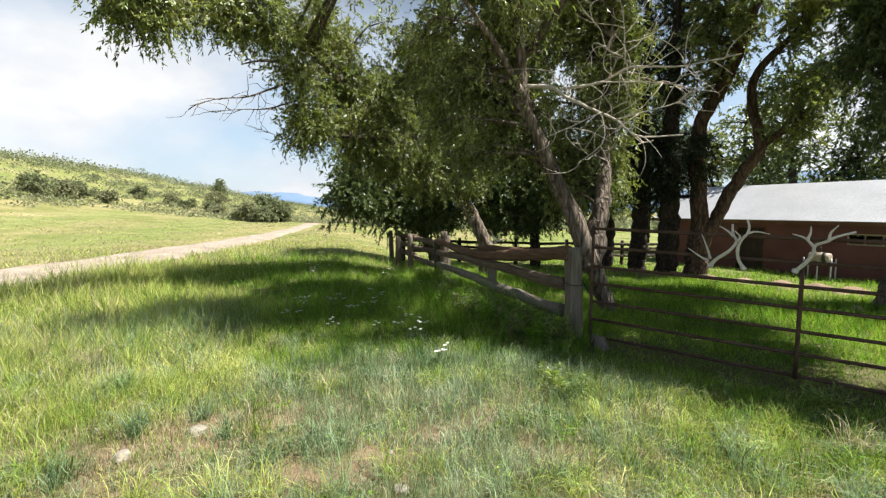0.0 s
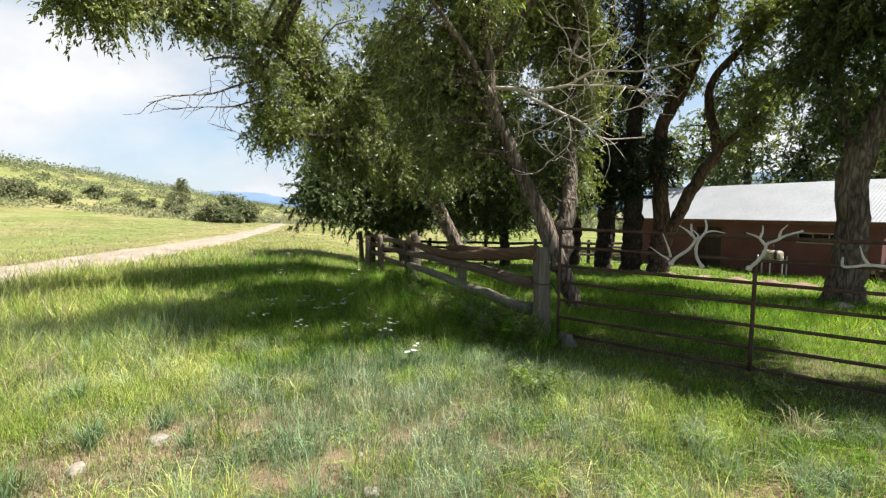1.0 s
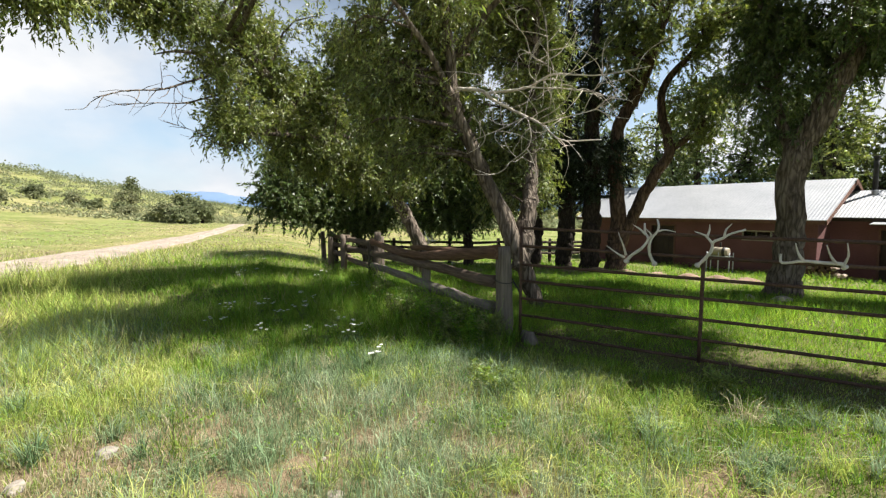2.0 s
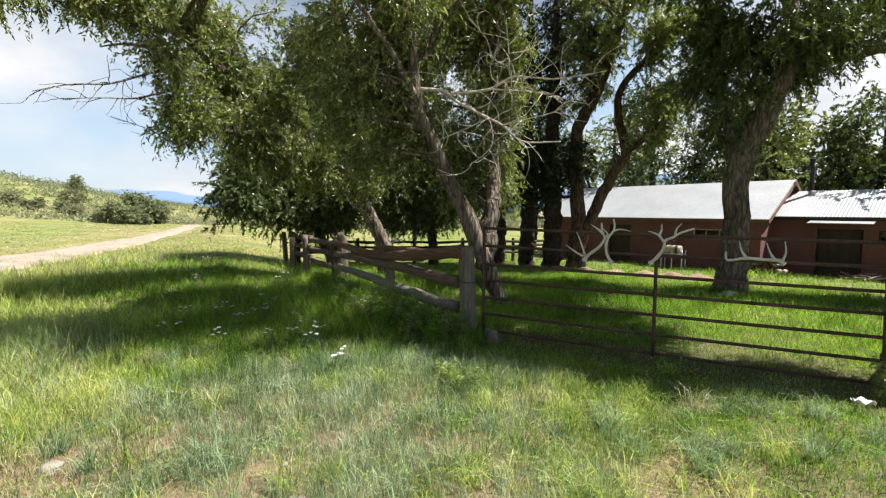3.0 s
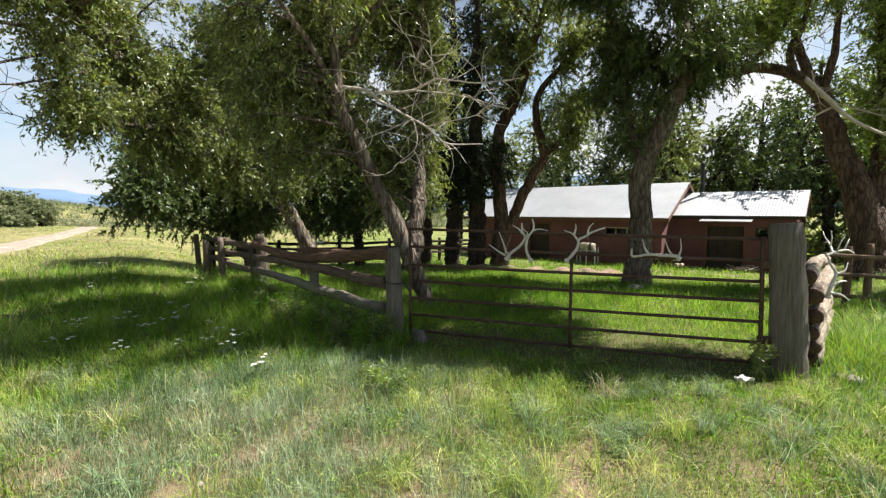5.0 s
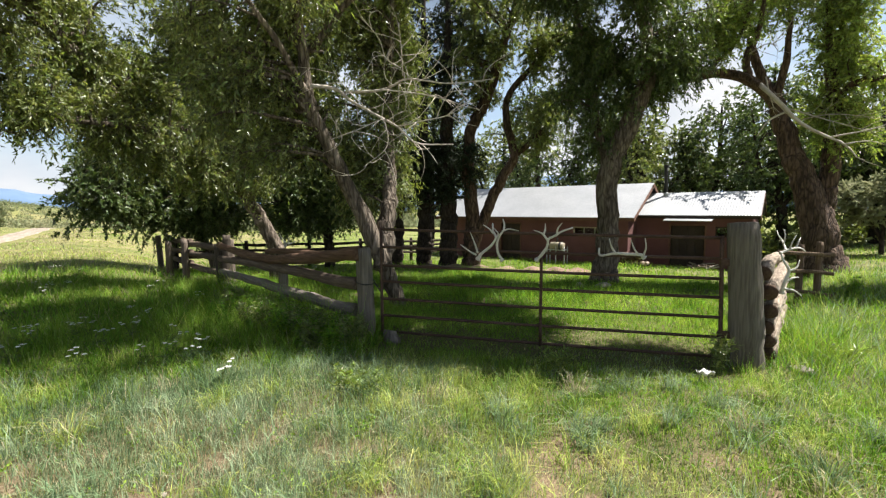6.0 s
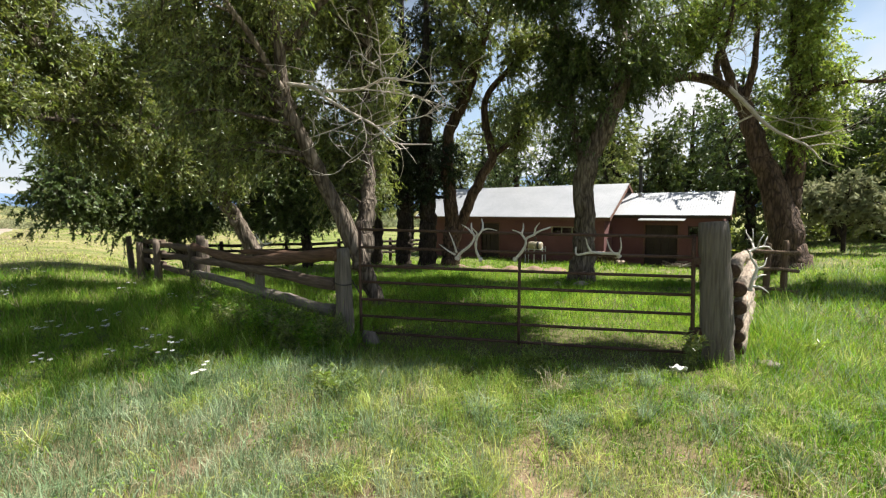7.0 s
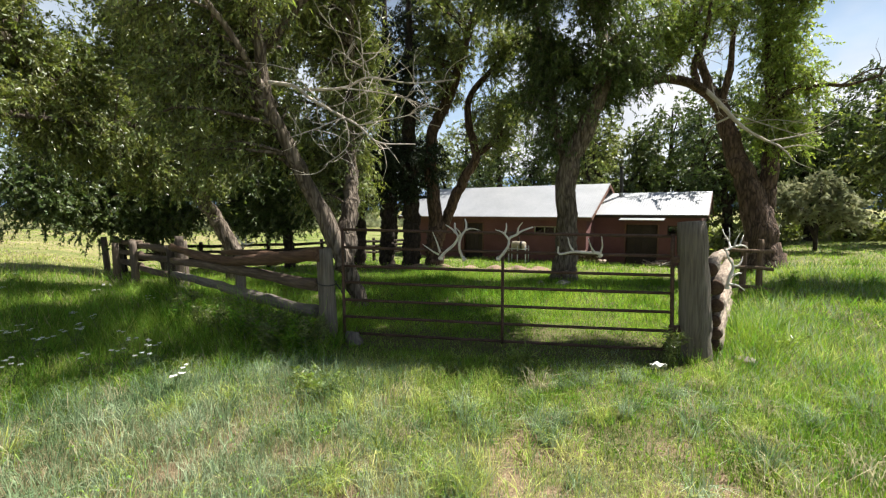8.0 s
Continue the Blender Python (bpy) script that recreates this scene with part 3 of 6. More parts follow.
def build_trees():
    # willow beside the gate, leaning, with a fork low down
    gate_willow = make_tree("willow_tree", (3.1, 8.4, gz(3.1, 8.4)), [
        [(3.12, 8.38, gz(3.1, 8.4), 0.17), (2.93, 8.4, 0.45, 0.15), (2.6, 8.46, 1.35, 0.17), (2.21, 8.51, 2.12, 0.14), (1.8, 8.5, 2.98, 0.125), (1.5, 8.46, 3.58, 0.115), (1.4, 8.43, 4.32, 0.1), (1.27, 8.36, 5.28, 0.085), (1.15, 8.4, 6.8, 0.05)],
        [(2.78, 8.42, 0.6, 0.17), (2.95, 8.6, 1.35, 0.185), (3.12, 8.95, 2.2, 0.15), (3.25, 9.25, 3.3, 0.11), (3.4, 9.4, 6.2, 0.04)],
        [(1.62, 8.48, 3.6, 0.07), (0.9, 8.1, 4.6, 0.05), (0.2, 7.8, 5.4, 0.03)],
        # the next two limbs are added overhead, out of view, to carry shade crowns
        [(1.5, 8.45, 4.6, 0.07), (2.3, 8.0, 5.6, 0.055), (3.3, 7.7, 6.5, 0.05), (5.0, 7.1, 7.0, 0.04), (6.6, 6.6, 7.3, 0.03), (8.4, 7.6, 7.7, 0.012)],
        [(5.0, 7.1, 7.0, 0.035), (6.0, 4.9, 7.3, 0.03), (7.4, 3.7, 7.4, 0.025), (9.2, 2.6, 7.5, 0.012)],
    # crowns at z 6.8 and above are unseen, added to shade gate, yard and grass
    ], [(0.7, 9.6, 4.5, 1.7, 0.8, 1.6, 36), (2.9, 9.8, 4.3, 1.6, 0.7, 1.9, 48), (3.0, 10.0, 5.6, 1.4, 0.6, 1.0, 22), (1.7, 9.8, 5.6, 1.1, 0.6, 0.9, 14), (1.0, 6.4, 6.8, 2.0, 0.8, 0.6, 24), (2.9, 9.7, 2.5, 0.8, 0.4, 0.7, 18), (0.1, 9.2, 3.5, 0.9, 0.8, 1.2, 16), (7.4, 5.2, 7.0, 1.6, 1.0, 0.7, 54), (5.2, 5.0, 7.5, 0.9, 0.6, 0.4, 22), (8.2, 7.4, 7.9, 1.6, 1.3, 0.6, 46), (1.2, 8.3, 5.3, 0.8, 0.4, 0.6, 6), (1.2, 9.4, 7.7, 2.2, 1.2, 1.0, 14), (4.5, 8.6, 7.5, 1.4, 0.9, 0.5, 20), (2.7, 5.4, 8.0, 1.9, 0.9, 0.5, 40), (0.2, 5.8, 7.8, 1.8, 1.0, 0.5, 20), (3.2, 10.7, 8.6, 2.4, 0.9, 0.5, 14), (6.0, 4.1, 7.3, 0.8, 0.5, 0.4, 24), (7.0, 3.6, 7.4, 0.8, 0.5, 0.4, 28), (8.9, 6.0, 7.7, 1.1, 1.0, 0.5, 36), (8.0, 3.1, 7.4, 0.8, 0.5, 0.4, 26), (8.3, 5.3, 7.2, 0.9, 0.8, 0.4, 28), (9.0, 2.7, 7.5, 0.8, 0.5, 0.4, 20)],
        LEAF, BARK, "leaning grey-barked willow with drooping olive leaves beside the gate", leaf=(0.108, 0.035), leaves=19, sprig=0.5, droop=0.75, seed=11, own=True, per_branch=28,
        spread=0.3)
    rng = np.random.default_rng(12)
    tip = np.array([1.25, 5.93, 4.35]) - np.array([3.1, 8.4, gz(3.1, 8.4)])
    shoot = curve_points([tip + np.array([0.25, 1.5, 1.5]), tip + np.array([0.1, 0.6, 0.75]), tip + np.array([0.0, 0.1, 0.2]), tip], 12)
    twig = part("hanging_twig", tubes_mesh("hanging_twig", [tube(shoot, np.linspace(0.012, 0.003, 12), 5)]), BARK, gate_willow)
    LP = shoot[rng.integers(6, 12, 46)] + rng.standard_normal((46, 3)) * np.array([0.16, 0.1, 0.05])
    v, q = leaf_quads(LP, unit(rng.standard_normal((46, 3)) * 0.6 + np.array([0, 0, -0.8])), 0.12, 0.035, rng)
    # these leaves take a brighter material than the willow's crown
    part("young_leaves", fast_mesh("young_leaves", v, q), LEAF_BRIGHT, twig, "yellow-green leaves on the hanging twig")
    # second willow: trunk leans over the grass and carries the long left limb
    make_tree("willow_tree", (1.4, 14.0, gz(1.4, 14)), [
        [(1.4, 14.0, gz(1.4, 14), 0.24), (1.37, 13.93, 0.59, 0.21), (0.98, 13.95, 1.46, 0.18), (0.53, 13.89, 2.23, 0.175), (-0.24, 13.7, 2.98, 0.165), (-1.05, 13.26, 3.55, 0.15), (-1.92, 12.25, 4.17, 0.135), (-2.71, 11.07, 5.11, 0.115), (-3.18, 10.43, 5.41, 0.1), (-3.96, 9.29, 5.48, 0.07), (-4.45, 8.51, 5.4, 0.045), (-5.0, 7.74, 5.2, 0.02)],
        [(0.1, 13.7, 2.6, 0.13), (0.2, 13.4, 4.2, 0.11), (0.1, 13.0, 6.6, 0.07), (-0.5, 12.7, 8.8, 0.04)],
        [(-0.4, 13.4, 3.2, 0.08), (-0.73, 12.48, 3.7, 0.07), (-1.84, 11.45, 3.55, 0.055), (-2.63, 10.68, 3.45, 0.035), (-3.01, 10.27, 3.22, 0.012)],
        [(-2.5, 11.4, 4.9, 0.06), (-3.1, 10.6, 5.0, 0.045), (-3.7, 9.6, 4.8, 0.025), (-4.0, 9.2, 4.6, 0.01)],
    ], [(-5.1, 7.7, 5.2, 0.6, 0.5, 0.3, 6), (-4.75, 8.1, 5.2, 0.7, 0.5, 0.35, 8), (-4.25, 8.9, 5.45, 0.8, 0.6, 0.4, 10), (-3.6, 9.6, 5.7, 0.9, 0.6, 0.45, 12), (-3.0, 11.0, 6.15, 1.0, 0.7, 0.6, 14),
        (-3.25, 10.4, 4.5, 0.45, 0.4, 0.5, 8), (-3.2, 10.5, 3.75, 0.45, 0.5, 0.4, 8), (-2.65, 11.7, 4.75, 0.65, 0.5, 0.6, 14), (-2.4, 11.7, 3.95, 0.6, 0.6, 0.5, 12), (-2.2, 12.2, 3.35, 0.7, 0.6, 0.5, 14), (-1.9, 12.7, 5.6, 1.3, 0.8, 1.1, 24), (-0.5, 12.8, 4.5, 1.6, 1.0, 1.6, 34),
        # the crown at z 8.6 is unseen, added to darken the grass below
        (0.6, 13.4, 5.0, 2.0, 1.4, 2.1, 26), (-1.2, 10.2, 6.5, 1.9, 1.3, 0.6, 8), (-0.9, 12.6, 2.9, 1.1, 1.0, 0.6, 20), (0.5, 13.8, 3.0, 1.2, 0.8, 0.7, 18), (-0.8, 12.6, 8.6, 2.4, 1.6, 0.8, 12)],
        LEAF, BARK, "leaning grey-barked willow with a long limb over the grass", leaf=(0.11, 0.035), leaves=22, sprig=0.5, droop=0.55, seed=23, own=True, per_branch=28, spread=0.4)
    # third tree at the fence corner
    make_tree("willow_tree", (-0.3, 19.0, gz(-0.3, 19)), [
        [(-0.3, 19.0, gz(-0.3, 19), 0.2), (-0.9, 18.9, 1.0, 0.17), (-1.6, 18.7, 2.4, 0.14), (-1.9, 18.4, 4.4, 0.10), (-1.8, 18.2, 6.4, 0.05)],
        [(-1.9, 18.4, 4.4, 0.09), (-1.2, 17.6, 6.8, 0.07), (-0.2, 16.4, 8.6, 0.05), (1.4, 15.3, 9.4, 0.02)],
        [(-1.2, 18.8, 1.6, 0.1), (-2.4, 18.0, 2.6, 0.07), (-3.4, 17.2, 3.0, 0.03)],
        [(-1.0, 18.85, 1.2, 0.08), (-2.4, 17.9, 1.9, 0.06), (-3.7, 17.2, 2.2, 0.03)],
    ], [(-2.3, 18.2, 3.4, 2.0, 1.6, 1.9, 50), (-1.0, 18.6, 5.6, 2.2, 1.8, 1.8, 40), (-0.2, 18.8, 3.0, 1.8, 1.5, 1.5, 36), (-3.6, 17.3, 2.2, 1.0, 0.9, 0.9, 26), (-2.4, 17.9, 1.9, 1.3, 1.0, 0.7, 22), (-0.7, 18.5, 1.9, 1.4, 1.0, 0.7, 24), (0.3, 18.5, 1.5, 1.3, 0.8, 0.4, 16)],
        LEAF_DARK, BARK, "spreading fence-side willow with dense foliage", leaf=(0.13, 0.05), leaves=22, sprig=0.55, droop=0.5, seed=31, per_branch=22, spread=0.7)
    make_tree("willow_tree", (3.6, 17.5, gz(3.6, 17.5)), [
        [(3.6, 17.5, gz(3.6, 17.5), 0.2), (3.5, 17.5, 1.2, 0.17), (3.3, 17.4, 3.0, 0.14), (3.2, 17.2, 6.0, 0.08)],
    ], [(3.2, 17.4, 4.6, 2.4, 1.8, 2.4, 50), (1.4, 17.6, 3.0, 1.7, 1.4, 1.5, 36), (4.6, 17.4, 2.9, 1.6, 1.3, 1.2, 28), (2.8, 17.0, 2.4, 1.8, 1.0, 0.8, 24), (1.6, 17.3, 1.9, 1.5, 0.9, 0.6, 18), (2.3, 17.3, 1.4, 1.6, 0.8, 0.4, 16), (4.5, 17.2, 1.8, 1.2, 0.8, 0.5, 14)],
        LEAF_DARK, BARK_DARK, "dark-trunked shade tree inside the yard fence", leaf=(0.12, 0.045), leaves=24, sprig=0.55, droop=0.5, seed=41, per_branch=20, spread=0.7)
    # straight dark-trunked conifers
    for i, (az, r, rad, top) in enumerate(((20.0, 18.0, 0.23, 9.5), (23.4, 17.4, 0.28, 10.5), (26.4, 17.0, 0.33, 11.0))):
        x, y = r * math.sin(radians(az)), r * math.cos(radians(az))
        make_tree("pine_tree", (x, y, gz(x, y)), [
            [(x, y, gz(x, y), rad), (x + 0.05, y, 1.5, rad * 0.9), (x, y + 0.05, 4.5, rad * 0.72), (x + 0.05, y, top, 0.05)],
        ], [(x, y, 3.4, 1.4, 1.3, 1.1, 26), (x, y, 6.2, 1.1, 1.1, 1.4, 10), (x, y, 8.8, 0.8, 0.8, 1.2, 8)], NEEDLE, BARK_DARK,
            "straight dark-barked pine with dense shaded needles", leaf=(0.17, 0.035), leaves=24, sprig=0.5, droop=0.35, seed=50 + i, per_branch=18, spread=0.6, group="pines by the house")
    # twin-stemmed tree in front of the house
    make_tree("twin_stem_elm", (8.29, 14.8, gz(8.29, 14.8)), [
        [(8.29, 14.8, gz(8.29, 14.8), 0.34), (8.32, 14.78, 0.5, 0.30), (8.36, 14.75, 1.2, 0.26), (8.25, 14.85, 4.3, 0.21), (8.85, 14.5, 5.95, 0.19), (9.6, 14.0, 8.9, 0.12), (9.9, 13.8, 10.8, 0.05)],
        [(8.4, 14.72, 0.5, 0.2), (8.75, 14.5, 1.6, 0.19), (9.2, 14.2, 2.86, 0.18), (9.62, 13.95, 3.8, 0.15), (9.4, 14.1, 5.7, 0.12), (10.5, 13.35, 7.4, 0.07)],
        [(9.62, 13.95, 3.75, 0.12), (10.3, 13.5, 4.4, 0.09), (10.9, 13.1, 5.4, 0.04)],
    ], [(9.3, 14.2, 8.4, 2.6, 2.2, 1.8, 50), (10.4, 13.4, 5.0, 1.0, 1.0, 1.2, 22), (8.2, 14.9, 6.6, 1.3, 1.2, 1.4, 20), (11.2, 13.2, 7.4, 1.4, 1.3, 1.2, 20)],
        LEAF, BARK_RED, "twin-stemmed elm with reddish bark in front of the house", leaf=(0.12, 0.042), leaves=24, sprig=0.5, droop=0.5, seed=61, own=True, per_branch=20, spread=0.6)
    # grey trunk standing in the yard
    make_tree("cottonwood_tree", (9.31, 9.07, gz(9.31, 9.07)), [
        [(9.31, 9.07, gz(9.31, 9.07), 0.40), (9.32, 9.06, 0.3, 0.31), (9.33, 9.05, 1.2, 0.27), (9.34, 9.04, 2.88, 0.26), (9.67, 8.69, 4.07, 0.24), (9.9, 8.4, 5.4, 0.18), (9.8, 8.6, 7.4, 0.09)],
        [(9.34, 9.04, 2.9, 0.13), (9.1, 9.3, 4.0, 0.10), (9.0, 9.5, 5.6, 0.07), (8.4, 9.8, 7.8, 0.03)],
    # the last three crowns are added high overhead to shade the yard
    ], [(9.1, 9.5, 5.0, 0.9, 1.0, 2.0, 40), (9.9, 8.5, 6.4, 1.9, 1.7, 1.7, 48), (10.4, 8.2, 5.5, 0.9, 0.9, 0.8, 14), (10.4, 10.0, 8.9, 2.4, 1.8, 0.7, 44), (7.8, 10.0, 8.0, 1.7, 1.3, 0.7, 40), (8.4, 12.0, 9.3, 1.9, 1.3, 0.6, 40)],
        LEAF_DARK, BARK, "thick furrowed grey cottonwood trunk with hanging foliage", leaf=(0.116, 0.032), leaves=24, sprig=0.5, droop=0.9, seed=71, own=True, per_branch=24, spread=0.45)
    # big old tree with the arching limb
    make_tree("old_cottonwood", (14.66, 6.52, gz(14.66, 6.52)), [
        [(14.66, 6.52, gz(14.66, 6.52), 0.56), (14.64, 6.55, 0.5, 0.44), (14.56, 6.71, 1.62, 0.38), (14.41, 7.03, 2.61, 0.30), (14.28, 7.28, 3.44, 0.26), (14.14, 7.53, 4.37, 0.22), (14.04, 7.72, 4.96, 0.16), (13.88, 7.99, 5.66, 0.12), (13.72, 8.26, 6.86, 0.08), (13.64, 8.39, 8.03, 0.04)],
        [(14.6, 6.68, 1.4, 0.28), (14.87, 6.7, 2.1, 0.25), (14.92, 6.64, 3.1, 0.21), (14.91, 6.65, 4.5, 0.17), (14.86, 6.77, 6.1, 0.12), (14.8, 6.9, 7.7, 0.07), (14.7, 7.0, 9.2, 0.03)],
        [(14.2, 7.45, 4.1, 0.17), (13.9, 7.55, 4.7, 0.16), (13.42, 7.61, 5.02, 0.145), (12.9, 7.69, 5.26, 0.135), (12.36, 7.99, 5.44, 0.125), (11.83, 8.24, 5.39, 0.115), (11.25, 8.52, 5.24, 0.105), (10.7, 8.73, 5.02, 0.095), (10.2, 8.76, 4.7, 0.08)],
        [(12.9, 7.69, 5.26, 0.1), (12.85, 7.75, 5.9, 0.09), (13.05, 7.6, 6.5, 0.07), (13.2, 7.5, 8.0, 0.03)],
        [(12.5, 7.9, 5.4, 0.09), (12.25, 7.4, 5.2, 0.075), (12.16, 6.95, 4.86, 0.064)],
        [(11.9, 8.2, 5.38, 0.07), (12.3, 8.05, 5.95, 0.055), (12.65, 7.9, 6.3, 0.045), (13.1, 7.7, 7.6, 0.02)],
        [(14.0, 7.6, 4.9, 0.11), (14.05, 7.4, 5.8, 0.09), (13.9, 7.3, 7.0, 0.05)],
        [(14.9, 6.65, 4.6, 0.1), (14.65, 6.2, 4.95, 0.085), (14.7, 5.8, 5.0, 0.07), (14.8, 5.4, 5.02, 0.055), (14.85, 5.05, 4.9, 0.045), (14.95, 4.7, 4.95, 0.035), (15.0, 4.35, 5.05, 0.025), (15.1, 4.2, 5.6, 0.01)],
        # high leafy bough, extended past the view so its shadow falls on the field
        [(14.8, 6.9, 7.4, 0.09), (15.2, 6.0, 8.1, 0.07), (15.7, 4.4, 8.1, 0.05), (16.5, 2.6, 7.9, 0.02)],
    ], [(15.0, 6.5, 7.0, 0.95, 0.9, 1.6, 36), (15.0, 6.35, 5.0, 0.8, 0.8, 1.2, 26), (14.5, 6.9, 8.8, 2.0, 1.8, 1.2, 30), (13.0, 7.9, 7.4, 1.8, 1.2, 0.8, 22), (11.6, 8.3, 7.2, 1.3, 1.1, 0.8, 12), (12.0, 8.4, 6.2, 0.8, 0.7, 0.45, 8),
        (16.2, 3.2, 7.9, 1.9, 1.2, 0.6, 64), (14.9, 6.2, 3.9, 0.7, 0.7, 0.6, 12)],
        LEAF_BRIGHT, BARK_RED, "old cottonwood with torn brown bark and a long arching limb", leaf=(0.11, 0.04), leaves=22, sprig=0.5, droop=0.5, seed=83, own=True, per_branch=20, spread=0.5,
        dead=[[(12.16, 6.98, 4.9, 0.06), (12.39, 6.57, 4.33, 0.055), (12.54, 6.28, 3.91, 0.045), (12.73, 5.9, 3.57, 0.035), (12.92, 5.47, 3.27, 0.024), (13.01, 5.25, 2.94, 0.013), (13.16, 4.89, 2.72, 0.005)],
              [(12.45, 6.5, 4.15, 0.03), (12.2, 6.75, 3.95, 0.02), (12.05, 6.9, 3.6, 0.008)], [(12.92, 5.47, 3.27, 0.02), (13.1, 5.1, 3.3, 0.012), (13.3, 4.7, 3.1, 0.006)],
              [(12.8, 5.75, 3.45, 0.02), (13.2, 5.0, 3.6, 0.012), (13.5, 4.5, 3.9, 0.005)]])
    # trees behind the house and along the far side of the field
    spots = ((24, 30, 10.5), (33, 31, 9.0), (38, 28, 10.0), (45, 30, 9.0), (50.5, 27.5, 9.5), (56, 29, 8.5), (62.5, 25.5, 9.0), (65, 29, 9.0), (69.5, 27, 6.3), (72.5, 30, 8.5), (76, 26, 6.2), (81, 29, 8.5))
    rng = np.random.default_rng(5)
    for i, (az, r, h) in enumerate(spots):
        x, y = r * math.sin(radians(az)), r * math.cos(radians(az))
        z = gz(x, y)
        dx, dy = rng.uniform(-0.6, 0.6, 2)
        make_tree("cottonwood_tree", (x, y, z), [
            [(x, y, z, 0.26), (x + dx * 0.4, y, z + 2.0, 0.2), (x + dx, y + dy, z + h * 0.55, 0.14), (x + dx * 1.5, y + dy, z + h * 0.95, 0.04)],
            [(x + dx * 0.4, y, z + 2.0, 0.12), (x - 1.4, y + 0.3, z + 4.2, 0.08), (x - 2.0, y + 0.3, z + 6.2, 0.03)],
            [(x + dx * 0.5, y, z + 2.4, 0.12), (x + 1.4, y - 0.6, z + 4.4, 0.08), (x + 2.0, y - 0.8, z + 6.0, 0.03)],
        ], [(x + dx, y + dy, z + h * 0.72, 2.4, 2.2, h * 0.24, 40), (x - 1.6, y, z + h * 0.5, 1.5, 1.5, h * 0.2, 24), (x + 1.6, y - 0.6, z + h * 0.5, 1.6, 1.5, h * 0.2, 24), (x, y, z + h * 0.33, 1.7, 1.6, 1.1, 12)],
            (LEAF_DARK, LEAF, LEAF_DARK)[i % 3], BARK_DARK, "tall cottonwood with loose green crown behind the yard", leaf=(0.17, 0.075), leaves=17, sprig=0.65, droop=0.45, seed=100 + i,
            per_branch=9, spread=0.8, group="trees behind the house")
    x, y, z = 19.75, 7.2, gz(19.75, 7.2)
    make_tree("elder_bush", (x, y, z), [[(x, y, z, 0.07), (x, y, z + 1.0, 0.06), (x + 0.2, y, z + 2.2, 0.03)], [(x, y, z + 0.4, 0.05), (x - 0.3, y + 0.5, z + 1.6, 0.03), (x - 0.4, y + 0.8, z + 2.1, 0.015)]],
              [(x, y, z + 1.9, 0.8, 1.1, 0.5, 12), (x - 0.2, y + 0.9, z + 1.4, 0.6, 0.7, 0.4, 7), (x, y - 0.8, z + 1.3, 0.6, 0.6, 0.4, 6)],
              SAGE, BARK_DARK, "pale grey-green elder bush at the edge of the wood", "bush", leaf=(0.2, 0.085), leaves=14, sprig=0.45, droop=0.2, seed=310, per_branch=14, spread=0.4)
    # slender dark stems of the wood past the field
    for i in range(16):
        az, r, h = radians(44 + 2.9 * i + rng.uniform(-1, 1)), rng.uniform(31, 38), rng.uniform(6.0, 8.5)
        x, y = r * math.sin(az), r * math.cos(az)
        z = gz(x, y)
        dx = rng.uniform(-0.9, 0.9)
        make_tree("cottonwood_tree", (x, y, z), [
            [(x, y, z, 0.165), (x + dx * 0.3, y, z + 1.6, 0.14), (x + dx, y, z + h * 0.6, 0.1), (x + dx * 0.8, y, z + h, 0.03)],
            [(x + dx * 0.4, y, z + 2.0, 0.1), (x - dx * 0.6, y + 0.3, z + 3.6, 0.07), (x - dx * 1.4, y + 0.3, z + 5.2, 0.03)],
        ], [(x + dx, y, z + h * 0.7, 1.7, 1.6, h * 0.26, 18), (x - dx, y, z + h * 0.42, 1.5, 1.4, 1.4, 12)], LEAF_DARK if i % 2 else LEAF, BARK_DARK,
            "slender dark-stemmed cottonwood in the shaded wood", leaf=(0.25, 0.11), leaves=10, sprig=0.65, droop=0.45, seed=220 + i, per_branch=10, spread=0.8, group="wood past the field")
    for i, (x, y, h) in enumerate(((-25.5, 60, 2.3), (-23.2, 58.5, 1.9), (-28.0, 63, 2.2), (-59.3, 66.1, 3.6), (-59.7, 71.3, 3.2), (-59.2, 73.7, 2.9), (-55.2, 74.5, 2.0), (-44.6, 86.7, 2.4), (-42.0, 84.0, 1.9), (-62.8, 93.7, 2.6), (-57.6, 95.7, 2.3), (-52.0, 92.0, 2.0), (-58.0, 115.8, 4.0))):
        z = gz(x, y)
        make_tree("willow_bush", (x, y, z), [[(x, y, z, 0.06), (x, y, z + 0.6, 0.05), (x + 0.1, y, z + h * 0.7, 0.02)]], [(x, y, z + h * 0.5, h * 0.8, h * 0.7, h * 0.42, 26), (x + h * 0.6, y, z + h * 0.35, h * 0.5, h * 0.5, h * 0.3, 12)],
                  (SAGE, SHRUB)[i % 2], BARK_DARK, "low spreading grey-green bush on the open slope", "bush", leaf=(0.3, 0.16), leaves=10, sprig=0.4, droop=0.1, seed=180 + i, per_branch=10, spread=0.6)
    for i, (x, y, h) in enumerate(((8, 74, 5.5), (15, 80, 6.5), (23, 82, 6.0), (30, 80, 7.0), (-27.5, 70, 4.0), (-24.6, 68.5, 3.1), (-70, 142, 6.0))):
        z = gz(x, y)
